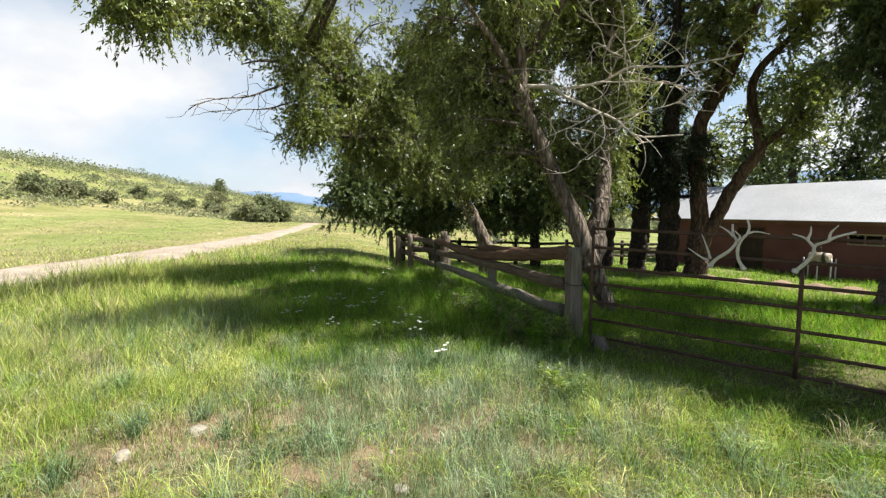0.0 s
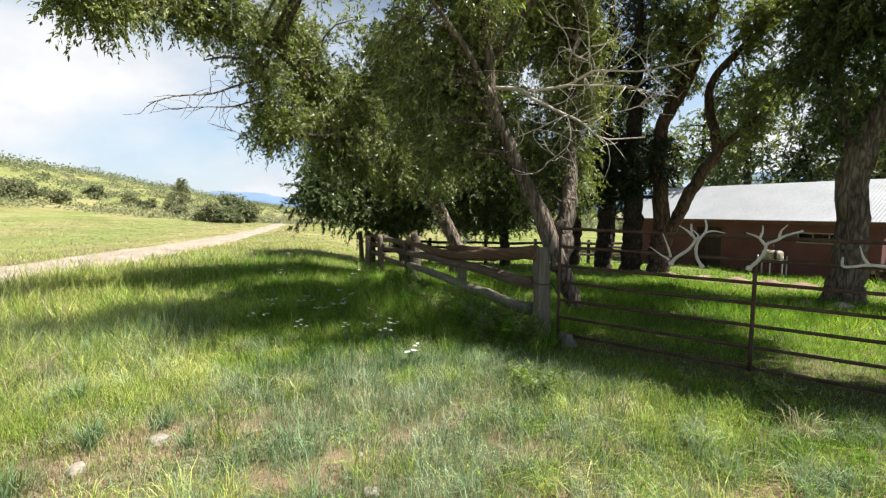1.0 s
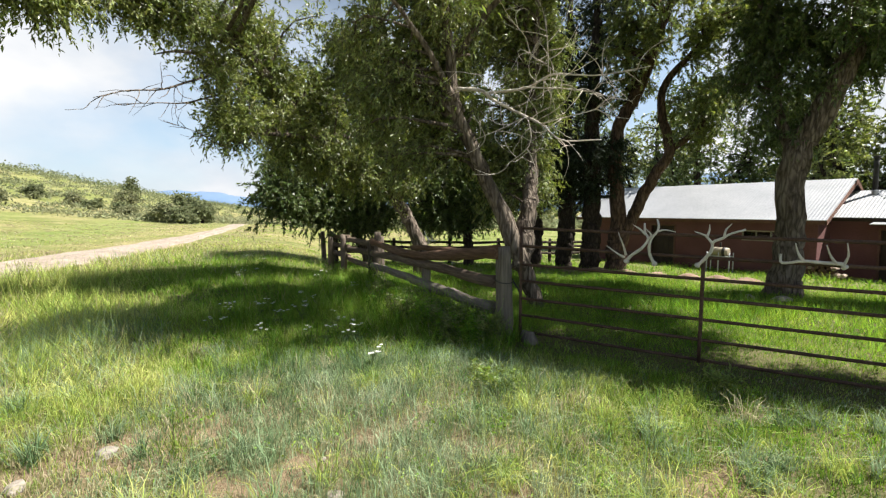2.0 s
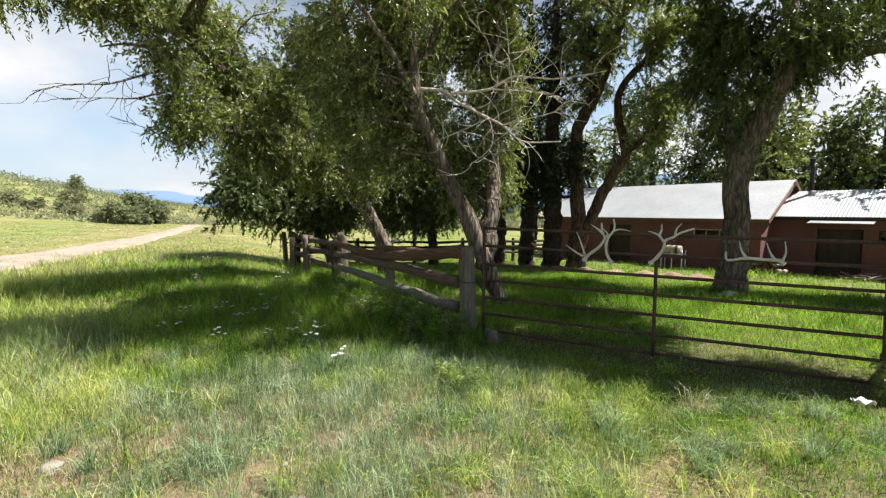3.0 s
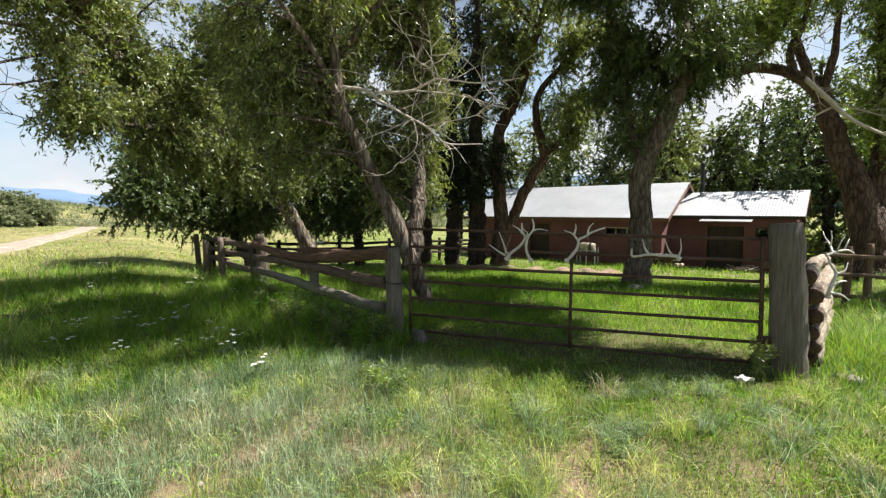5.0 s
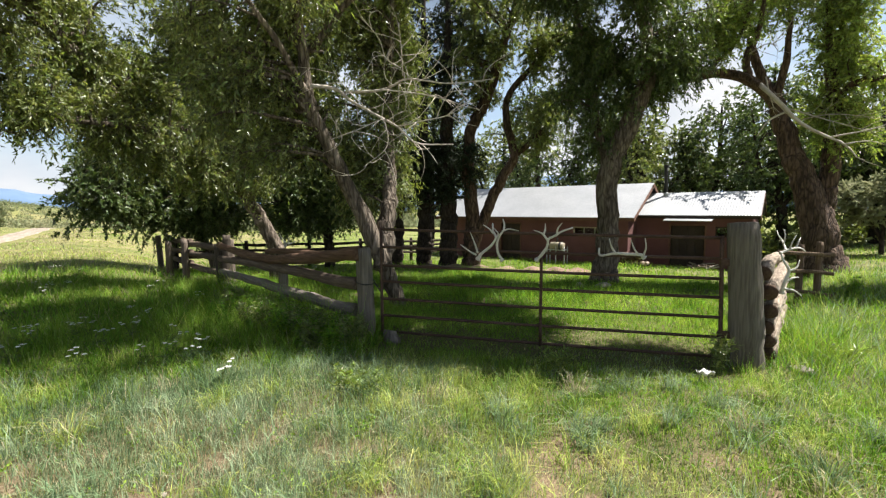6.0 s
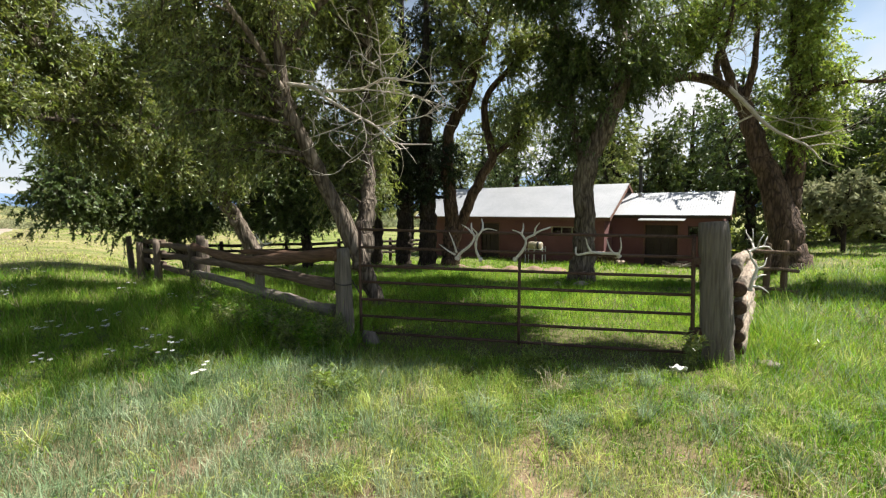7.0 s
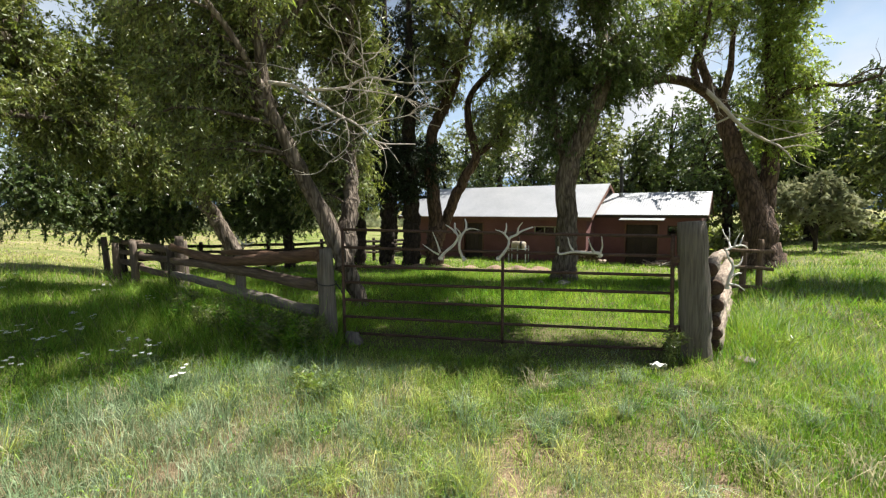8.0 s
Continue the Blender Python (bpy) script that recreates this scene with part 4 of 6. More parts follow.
        make_tree("juniper_tree" if i > 3 else "far_cottonwood", (x, y, z), [
            [(x, y, z, 0.22), (x + 0.1, y, z + h * 0.3, 0.16), (x, y, z + h * 0.85, 0.05)]],
            [(x, y, z + h * 0.58, h * 0.5, h * 0.45, h * 0.42, 24), (x + h * 0.25, y, z + h * 0.4, h * 0.32, h * 0.3, h * 0.32, 9)],
            SHRUB if i > 3 else LEAF, BARK_DARK, "rounded dark green juniper standing on the open slope" if i > 3 else "distant cottonwood at the pasture edge", leaf=(0.3, 0.15), leaves=12, sprig=0.6,
            droop=0.1, seed=150 + i, per_branch=14, spread=1.0)


build_trees()


def dead_branch():
    """The bare bleached branch hanging from the gate willow: a few long stems, each with curving twigs."""
    rng = np.random.default_rng(9)
    o = np.array([1.49, 8.3, 3.97])
    t = thing("dead_branch", o, "bare bleached willow branch with tangled twigs", "branch")
    stems = (
        (0.045, 16, [(1.49, 8.3, 3.97), (1.87, 8.01, 3.88), (2.03, 7.75, 3.66), (2.43, 7.41, 3.36), (2.66, 7.1, 3.15), (2.87, 6.79, 2.86), (3.31, 6.35, 2.81)]),
        (0.032, 18, [(1.99, 7.9, 3.82), (2.53, 7.49, 3.82), (2.81, 7.14, 3.94), (3.01, 6.8, 3.86), (3.29, 6.41, 3.75), (3.75, 5.88, 3.74)]),
        (0.014, 6, [(2.77, 7.13, 3.99), (2.7, 7.0, 4.33), (2.61, 6.87, 4.72)]),
        (0.014, 6, [(2.74, 7.14, 4.11), (2.48, 7.13, 4.23), (2.35, 7.07, 4.49), (2.05, 7.05, 4.77)]),
        (0.012, 2, [(2.17, 7.64, 3.61), (1.85, 7.62, 3.91), (1.72, 7.55, 4.06)]),
        (0.015, 6, [(2.39, 7.27, 3.32), (2.47, 7.17, 3.19), (2.46, 7.1, 2.81), (2.08, 7.15, 2.48)]),
        (0.014, 6, [(2.39, 7.27, 3.27), (2.06, 7.26, 3.1), (1.59, 7.27, 2.9)]),
        (0.016, 10, [(2.43, 7.36, 3.79), (2.99, 6.9, 3.67), (3.24, 6.54, 3.54), (3.41, 6.19, 3.37)]),
        (0.014, 8, [(2.61, 6.98, 3.13), (2.94, 6.67, 3.2), (3.18, 6.38, 3.24), (3.36, 6.1, 3.35)]),
    )
    for k, (r0, shoots, ctrl) in enumerate(stems):
        C = curve_points(np.array(ctrl) - o, 22)
        part("stem", tubes_mesh("stem", [tube(C, np.linspace(r0 * 0.8, max(0.005, r0 * 0.2), 22), 7, 0.05, rng)]), DEADWOOD, t)
        run = unit(C[-1] - C[0])
        for _ in range(shoots):
            i = int(rng.integers(5, 21))
            d = unit(run * 0.55 + rng.standard_normal(3) * np.array([0.8, 0.5, 0.7]))
            turn = rng.standard_normal(3) * 0.16
            q, L = [C[i]], rng.uniform(0.3, 0.85)
            for _ in range(9):
                d = unit(d + turn + rng.standard_normal(3) * 0.1)
                q.append(q[-1] + d * L / 9)
            part("bare_twig", tubes_mesh("bare_twig", [tube(np.array(q), np.linspace(0.0075, 0.003, 10), 5)]), DEADWOOD, t)
            if rng.uniform() < 0.6:
                d, q2 = unit(d + rng.standard_normal(3) * 0.7), [q[5]]
                for _ in range(6):
                    d = unit(d + rng.standard_normal(3) * 0.15)
                    q2.append(q2[-1] + d * L * 0.5 / 6)
                part("bare_twig", tubes_mesh("bare_twig", [tube(np.array(q2), np.linspace(0.006, 0.0025, 7), 4)]), DEADWOOD, t)


dead_branch()


def bare_spray(ctrl, r0, seed, shoots=7, length=0.7, wood=DEADWOOD):
    """A leafless dead branch end with forking twigs."""
    rng = np.random.default_rng(seed)
    C = np.array(ctrl, dtype=float)
    o = C[0]
    t = thing("dead_branch", o, "thin leafless dead branch sticking out of the crown", "branch")
    P = curve_points(C - o, 16)
    part("stem", tubes_mesh("stem", [tube(P, np.linspace(r0, r0 * 0.2, 16), 6, 0.04, rng)]), wood, t)
    d0 = unit(P[-1] - P[0])
    for k in range(shoots):
        i = int(rng.integers(3, 15))
        d, q = unit(d0 * 0.8 + rng.standard_normal(3) * 0.55), [P[i]]
        for _ in range(7):
            d = unit(d + rng.standard_normal(3) * 0.22 + np.array([0, 0, 0.04]))
            q.append(q[-1] + d * length * rng.uniform(0.5, 1.1) / 7)
        part("bare_twig", tubes_mesh("bare_twig", [tube(np.array(q), np.linspace(r0 * 0.4, 0.0025, 8), 4)]), wood, t)


bare_spray([(-3.06, 10.46, 4.75), (-3.66, 9.73, 4.26), (-3.95, 9.3, 4.0), (-4.28, 8.82, 3.85), (-4.57, 8.33, 3.6)], 0.026, 1, 14, 0.8, BARK)
bare_spray([(-2.9, 10.6, 4.4), (-3.61, 9.75, 3.89), (-4.01, 9.27, 3.75), (-4.4, 8.8, 3.61)], 0.022, 2, 10, 0.6, BARK)
bare_spray([(-2.75, 10.65, 3.3), (-3.17, 10.11, 3.11), (-3.49, 9.8, 3.3), (-3.93, 9.3, 3.44)], 0.018, 3, 9, 0.6, BARK)
bare_spray([(14.85, 5.1, 4.92), (15.0, 4.5, 5.2), (15.3, 3.9, 5.1)], 0.03, 4, 10, 0.9, BARK)
bare_spray([(12.85, 7.75, 5.9), (12.7, 7.2, 6.0), (12.5, 6.8, 5.8)], 0.022, 6, 12, 0.9)
bare_spray([(14.2, 7.0, 4.2), (14.1, 6.3, 4.2), (14.3, 5.5, 4.0)], 0.02, 7, 9, 1.0)
bare_spray([(12.8, 7.2, 5.2), (12.5, 6.9, 4.6), (12.4, 6.7, 4.2)], 0.02, 8, 8, 0.6)
bare_spray([(13.9, 7.2, 4.5), (13.8, 6.2, 4.0), (14.0, 5.2, 3.5)], 0.022, 5, 8, 0.9)


# ---- gate ----
GL, GU = np.array([1.91, 5.85]), np.array([0.7835, -0.6214])    # hinge end and run of the gate
GATE_RZ = math.degrees(math.atan2(GU[1], GU[0]))


def pipe(points, r, seg=10, end=True):
    P = np.array(points, dtype=float)
    if len(P) == 2:
        P = curve_points(P, 6)
    return tubes_mesh("pipe", [tube(P, r, seg, cap=end)])


def build_gate():
    t = thing("pipe_gate", (GL[0], GL[1], 0.0), "rusty brown seven-bar pipe gate, closed", "gate", rz=GATE_RZ)
    left = (1.53, 1.29, 1.04, 0.82, 0.58, 0.35, 0.125)
    right = (1.46, 1.22, 0.985, 0.765, 0.53, 0.295, 0.06)
    for a, b in zip(left, right):
        sag = 0.006
        part("rail", pipe([(0.04, 0, a), (1.5, 0, a + (b - a) * 0.35 - sag), (3.0, 0, a + (b - a) * 0.7 - sag), (4.22, 0, b)], 0.019), RUST, t)
    part("upright", pipe([(0.04, 0, 0.03), (0.04, 0, 1.56)], 0.021), RUST, t)
    part("upright", pipe([(2.17, -0.012, 0.06), (2.17, -0.012, 1.24)], 0.021), RUST, t)
    part("upright", pipe([(4.24, 0, 0.02), (4.2, 0, 1.49)], 0.023), RUST, t)
    for z in (0.33, 1.18):
        b = bmesh.new()
        box(b, 4.2, 4.36, -0.03, 0.03, z - 0.04, z + 0.04, 0.01)
        part("latch" if z > 1 else "hinge_plate", b, RUST, t)


build_gate()


def post(name, x, y, h, r, label, mat=None, seed=0, lean=(0, 0), parent=None):
    rng = np.random.default_rng(seed)
    z = gz(x, y)
    n = 12
    P = np.array([(lean[0] * k / n, lean[1] * k / n, -0.25 + (h + 0.25) * k / n) for k in range(n + 1)])
    R = r * (1.06 - 0.12 * np.linspace(0, 1, n + 1)) * (1 + 0.025 * rng.standard_normal(n + 1))
    R[-1] *= 0.93
    me = tubes_mesh(name, [tube(P, R, 16, 0.02, rng, flute=0.02)])
    if parent is not None:
        o = part(name, me, mat or POSTWOOD, parent)
        o.location = (x - parent.location.x, y - parent.location.y, z - parent.location.z)
        return o
    return solo(name, me, mat or POSTWOOD, (x, y, z), label, "post")


post("gate_post", 1.80, 6.02, 1.27, 0.115, "weathered grey round gate post with wire", seed=1, lean=(-0.05, 0.02))
post("gate_post", 5.47, 3.02, 1.66, 0.172, "stout weathered grey gate post", seed=2, lean=(-0.10, 0.10))


def log(a, b, r0, r1, seed, mat, parent, name="rail", bow=0.04, sag=None, rough=0.035):
    rng = np.random.default_rng(seed)
    a, b = np.array(a, float), np.array(b, float)
    L = np.linalg.norm(b - a)
    n = max(6, int(L / 0.3))
    f = np.linspace(0, 1, n)
    wob = np.cumsum(rng.standard_normal((n, 3)) * 0.012, 0)
    wob -= wob[0] + (wob[-1] - wob[0]) * f[:, None]
    P = np.array([(x, 0, 0) for x in f * L]) + wob + np.array([0, 0, 1]) * (np.sin(f * np.pi) * (rng.uniform(-bow, bow) if sag is None else sag))[:, None]
    R = (r0 + (r1 - r0) * f) * (1 + 0.05 * rng.standard_normal(n))
    me = tubes_mesh(name, [tube(P, R, 12, rough, rng)])
    ob = part(name, me, mat, parent)
    d = Vector(b - a)
    rot = Vector((1, 0, 0)).rotation_difference(d.normalized())
    ob.matrix_basis = Matrix.Translation(Vector(a) - parent.location) @ rot.to_matrix().to_4x4()
    return ob


def build_fences():
    f = thing("rail_fence", (0.9, 9.0, gz(0.9, 9.0)), "weathered log rail fence with heavy horizontal rails", "fence")
    A, B, C = (1.80, 6.10), (0.0, 12.3), (-2.0, 19.8)
    mid = (0.95, 9.05)
    post("post", mid[0] + 0.05, mid[1], 1.2, 0.09, "", seed=3, parent=f)
    for k, (dx, dy) in enumerate(((0, 0), (0.12, 0.3), (-0.12, 0.45))):
        post("post", B[0] + dx, B[1] + dy, 1.38 - 0.1 * k, 0.10, "", mat=POSTDARK, seed=4 + k, lean=(0.03 - 0.04 * k, 0.02), parent=f)
    for k, (dx, dy, h) in enumerate(((0, 0, 1.25), (0.2, -0.5, 1.2), (0.3, -2.6, 1.15), (0.9, -4.2, 1.2), (-0.25, 0.2, 1.2))):
        post("post", C[0] + dx, C[1] + dy, h, 0.10, "", mat=POSTDARK, seed=9 + k, lean=(0.05 - 0.03 * k, 0.0), parent=f)
    zb = gz(*B)
    for k, (ha, hb, r, m, sag) in enumerate(((1.20, 1.12, 0.10, RAIL_RED, -0.12), (0.77, 0.80, 0.09, RAILWOOD, -0.02), (0.38, 0.47, 0.095, RAIL_GREY, 0.05))):
        log((A[0] - 0.14, A[1] - 0.12 + 0.1 * k, ha), (B[0] - 0.12, B[1] + 0.15, zb + hb), r, r * 0.85, 20 + k, m, f, sag=sag)
    log((A[0] - 0.3, A[1] + 0.9, 1.08), (mid[0] - 0.2, mid[1] + 0.4, 0.98), 0.06, 0.05, 27, RAIL_RED, f)
    log((mid[0] - 0.1, mid[1] - 0.3, gz(*mid) + 0.12), (B[0] - 0.05, B[1] - 0.1, zb + 0.2), 0.06, 0.05, 29, RAIL_GREY, f)
    for k, h in enumerate((1.08, 0.75, 0.42)):
        log((B[0], B[1], gz(*B) + h), (-1.0, 16.0, gz(-1, 16) + h), 0.085, 0.08, 40 + k, RAILWOOD, f)
        log((-0.97, 15.9, gz(-1, 16) + h + 0.06), (C[0], C[1], gz(*C) + h), 0.085, 0.075, 50 + k, RAILWOOD, f)
    g = thing("rail_fence", (3.0, 18.0, gz(3, 18)), "dark split-rail fence along the back of the yard", "fence")
    pts = [(-1.7, 19.6), (0.7, 18.8), (2.9, 17.9), (5.0, 18.2), (7.4, 18.6), (10.0, 19.5)]
    for k, (x, y) in enumerate(pts):
        post("post", x, y, 1.05, 0.07, "", mat=BARK_DARK, seed=60 + k, parent=g)
    for k in range(len(pts) - 1):
        for h in (0.9, 0.68, 0.42):
            (x0, y0), (x1, y1) = pts[k], pts[k + 1]
            log((x0, y0 - 0.08, gz(x0, y0) + h), (x1, y1 - 0.08, gz(x1, y1) + h), 0.055, 0.05, int(70 + k * 5 + h * 4), BARK_DARK, g)
    # stacked logs beside the stout gate post, running back to a short braced end
    s = thing("log_fence", (8.0, 4.0, gz(8, 4)), "sun-bleached stacked log fence running back from the gate post", "fence")
    E0, E1 = np.array((5.64, 2.95)), np.array((8.95, 4.53))
    for k, (h0, h1, r, off) in enumerate(((1.06, 1.06, 0.085, -0.06), (0.62, 0.70, 0.085, 0.02), (0.43, 0.50, 0.08, 0.0), (0.12, 0.14, 0.075, 0.04), (0.84, 0.90, 0.095, 0.0), (0.27, 0.32, 0.08, 0.02))):
        a = (E0[0] + off, E0[1] - off * 0.6, h0)
        b = (E1[0] + off, E1[1] - off * 0.6, gz(*E1) + h1)
        l = log(a, b, r, r * 0.85, 90 + k, LOGWOOD, s, "log", rough=0.07)
        rng = np.random.default_rng(k)
        me = tubes_mesh("log_end", [tube([(-0.035, 0, 0), (-0.012, 0, 0), (0.01, 0, 0)], [r * 0.92, r * 0.98, r * 0.96], 14, 0.04, rng)])
        part("log_end", me, LOGEND, l, "dark weathered sawn end")
    for k, (x, y) in enumerate(((10.38, 4.97), (10.52, 4.72))):
        post("post", x, y, 1.12, 0.06, "", seed=95 + k, parent=s, mat=POSTBROWN)
    for k, h in enumerate((1.0, 0.62, 0.2)):
        log((10.02, 5.2, gz(10, 5) + h), (10.5, 4.45, gz(10, 5) + h), 0.04, 0.035, 98 + k, POSTBROWN, s)


build_fences()


# ---- house ----
HOUSE_RZ = -63.0
HE = (14.5, 13.03)


def wall_bm(x0, x1, z0, z1, y0, y1, holes):
    """A wall slab along x with rectangular openings (xa, xb, za, zb) going through it."""
    bm = bmesh.new()
    xs = sorted({x0, x1, *[h[0] for h in holes], *[h[1] for h in holes]})
    zs = sorted({z0, z1, *[h[2] for h in holes], *[h[3] for h in holes]})
    for a, b in zip(xs[:-1], xs[1:]):
        for c, d in zip(zs[:-1], zs[1:]):
            if not any(h[0] <= a and b <= h[1] and h[2] <= c and d <= h[3] for h in holes):
                box(bm, a, b, y0, y1, c, d)
    bmesh.ops.remove_doubles(bm, verts=bm.verts, dist=1e-4)
    return bm


def roof_sheet(x0, x1, ya, za, yb, zb, pitch=0.1, thick=0.02):
    """Corrugated sheet sloping from (ya, za) to (yb, zb), ridges running down the slope."""
    n = int((x1 - x0) / pitch * 4)
    xs = np.linspace(x0, x1, n + 1)
    w = 0.003 * np.sin(np.arange(n + 1) * np.pi / 2)
    rows = []
    for y, z in ((ya, za), ((ya + yb) / 2, (za + zb) / 2), (yb, zb)):
        rows.append(np.stack([xs, np.full(n + 1, y), z + w], -1))
    V = np.vstack(rows + [r - np.array([0, 0, thick]) for r in rows])
    m = n + 1
    q = []
    for L in (0, 3):
        for r in range(2):
            i = np.arange(n)
            a = (L + r) * m + i
            q.append(np.stack([a, a + 1, a + m + 1, a + m], -1))
    i = np.arange(n)
    q.append(np.stack([i, i + 1, 3 * m + i + 1, 3 * m + i], -1))
    q.append(np.stack([2 * m + i, 2 * m + i + 1, 5 * m + i + 1, 5 * m + i], -1))
    return fast_mesh("roof_sheet", V, np.vstack(q), False)


def gable_bm(x0, x1, ya, yb, z0, ze, zr):
    bm = bmesh.new()
    ym = (ya + yb) / 2
    prof = [(ya, z0), (yb, z0), (yb, ze), (ym, zr), (ya, ze)]
    A = [bm.verts.new((x0, y, z)) for y, z in prof]
    B = [bm.verts.new((x1, y, z)) for y, z in prof]
    bm.faces.new(A)
    bm.faces.new(B[::-1])
    for i in range(5):
        bm.faces.new((A[i], A[(i + 1) % 5], B[(i + 1) % 5], B[i]))
    return bm


def window_unit(house, x0, x1, y, z0, z1, mullions=1, paint=None):
    w = new("window")
    w.parent = house
    w.location = (0, 0, 0)
    f = 0.045
    for a, b, c, d, nm in ((x0, x1, z0, z0 + f, "sill"), (x0, x1, z1 - f, z1, "frame"), (x0, x0 + f, z0 + f, z1 - f, "frame"), (x1 - f, x1, z0 + f, z1 - f, "frame")):
        part(nm, box(bmesh.new(), a, b, y - 0.02, y + 0.06, c, d, 0.006), paint or CREAM, w)
    n = mullions + 1
    for k in range(mullions):
        xm = x0 + (x1 - x0) * (k + 1) / n
        part("mullion", box(bmesh.new(), xm - 0.018, xm + 0.018, y - 0.01, y + 0.05, z0 + f, z1 - f, 0.004), CREAM, w)
    for k in range(n):
        a, b = x0 + (x1 - x0) * k / n + 0.03, x0 + (x1 - x0) * (k + 1) / n - 0.03
        part("pane", box(bmesh.new(), a, b, y + 0.02, y + 0.026, z0 + f, z1 - f), GLASS, w)


def build_house():
    h = thing("house", (HE[0], HE[1], 0), "low red stucco ranch house with corrugated metal roofs", "house", rz=HOUSE_RZ)
    zb = -1.0
    part("wall", wall_bm(-9.2, -0.02, zb, 1.50, 0.0, 0.25, [(-5.8, -4.8, -0.85, 1.18), (-2.28, -0.9, 0.68, 1.06)]), ADOBE, h)
    part("wall", wall_bm(-9.2, -0.02, zb, 1.50, 5.35, 5.6, []), ADOBE, h)
    part("gable_wall", gable_bm(-0.27, -0.02, 0.25, 5.35, zb, 1.52, 2.76), ADOBE, h)
    part("gable_wall", gable_bm(-9.2, -8.95, 0.25, 5.35, zb, 1.52, 2.76), ADOBE, h)
    part("corner", box(bmesh.new(), -0.26, 0.0, -0.012, 0.25, zb, 1.42, 0.02), ADOBE, h)
    part("roof", roof_sheet(-9.55, 0.28, -0.3, 1.47, 2.8, 2.95), TIN, h, "bright corrugated metal sheet")
    part("roof", roof_sheet(-9.55, 0.28, 5.9, 1.47, 2.8, 2.95), TIN, h, "bright corrugated metal sheet")
    for s in (0.26, -9.57):
        bm = bmesh.new()
        for ya, za, yb, zb2 in ((-0.3, 1.44, 2.8, 2.92), (5.9, 1.44, 2.8, 2.92)):
            v = [bm.verts.new(p) for p in ((s, ya, za), (s, yb, zb2), (s, yb, zb2 - 0.16), (s, ya, za - 0.14), (s + 0.035, ya, za), (s + 0.035, yb, zb2), (s + 0.035, yb, zb2 - 0.16), (s + 0.035, ya, za - 0.14))]
            for q in ((0, 1, 2, 3), (7, 6, 5, 4), (0, 4, 5, 1), (1, 5, 6, 2), (2, 6, 7, 3), (3, 7, 4, 0)):
                bm.faces.new([v[k] for k in q])
        part("bargeboard", bm, TRIMWOOD, h)
    part("fascia", box(bmesh.new(), -9.5, 0.24, -0.27, -0.235, 1.33, 1.455, 0.005), TRIMWOOD, h)
    # lower wing, set back
    part("wall", wall_bm(-0.02, 4.0, zb, 1.58, 1.3, 1.55, [(1.29, 2.5, -0.85, 1.14), (2.85, 3.42, 0.72, 1.12)]), ADOBE, h)
    part("wall", wall_bm(-0.02, 4.0, zb, 1.58, 5.1, 5.35, []), ADOBE, h)
    part("gable_wall", gable_bm(3.75, 4.0, 1.55, 5.1, zb, 1.58, 2.40), ADOBE, h)
    part("roof", roof_sheet(0.05, 4.28, 1.05, 1.56, 3.3, 2.52), TIN, h, "dull corrugated metal sheet")
    part("roof", roof_sheet(0.30, 4.28, 5.6, 1.56, 3.3, 2.52), TIN, h, "dull corrugated metal sheet")
    bm = bmesh.new()
    for ya, yb in ((1.05, 3.3), (5.6, 3.3)):
        v = [bm.verts.new(p) for p in ((4.25, ya, 1.53), (4.25, yb, 2.49), (4.25, yb, 2.33), (4.25, ya, 1.39), (4.285, ya, 1.53), (4.285, yb, 2.49), (4.285, yb, 2.33), (4.285, ya, 1.39))]
        for q in ((0, 1, 2, 3), (7, 6, 5, 4), (0, 4, 5, 1), (1, 5, 6, 2), (2, 6, 7, 3), (3, 7, 4, 0)):
            bm.faces.new([v[k] for k in q])
    part("bargeboard", bm, TRIMWOOD, h)
    part("fascia", box(bmesh.new(), 0.06, 4.24, 1.08, 1.115, 1.43, 1.545, 0.005), DARKWOOD, h)
    # awning over the wing's door
    bm = bmesh.new()
    v = [bm.verts.new(p) for p in ((1.14, 0.55, 1.36), (2.8, 0.55, 1.36), (2.8, 1.3, 1.46), (1.14, 1.3, 1.46), (1.14, 0.55, 1.335), (2.8, 0.55, 1.335), (2.8, 1.3, 1.435), (1.14, 1.3, 1.435))]
    for q in ((0, 1, 2, 3), (7, 6, 5, 4), (0, 4, 5, 1), (1, 5, 6, 2), (2, 6, 7, 3), (3, 7, 4, 0)):
        bm.faces.new([v[k] for k in q])
    part("awning", bm, TIN, h, "small pale sheet-metal awning")
    for x0, x1, y in ((-5.8, -4.8, 0.0), (1.29, 2.5, 1.3)):
        d = part("door", box(bmesh.new(), x0, x1, y + 0.12, y + 0.17, -0.85, 1.14, 0.005), DARKWOOD, h, "dark wooden plank door")
        for k in range(4):
            xa = x0 + 0.05 + (x1 - x0 - 0.1) * k / 4
            part("plank", box(bmesh.new(), xa + 0.008, xa + (x1 - x0 - 0.1) / 4 - 0.008, y + 0.095, y + 0.12, -0.8, 1.09, 0.004), DARKWOOD, d)
        for a, b, c, e in ((x0 - 0.06, x0, -0.85, 1.2), (x1, x1 + 0.06, -0.85, 1.2), (x0, x1, 1.145, 1.2)):
            part("door_frame", box(bmesh.new(), a, b, y - 0.025, y + 0.1, c, e, 0.006), TRIMWOOD, h)
    window_unit(h, -2.28, -0.9, 0.06, 0.68, 1.06, 2)
    window_unit(h, 2.85, 3.42, 1.36, 0.72, 1.12, 0, DARKWOOD)
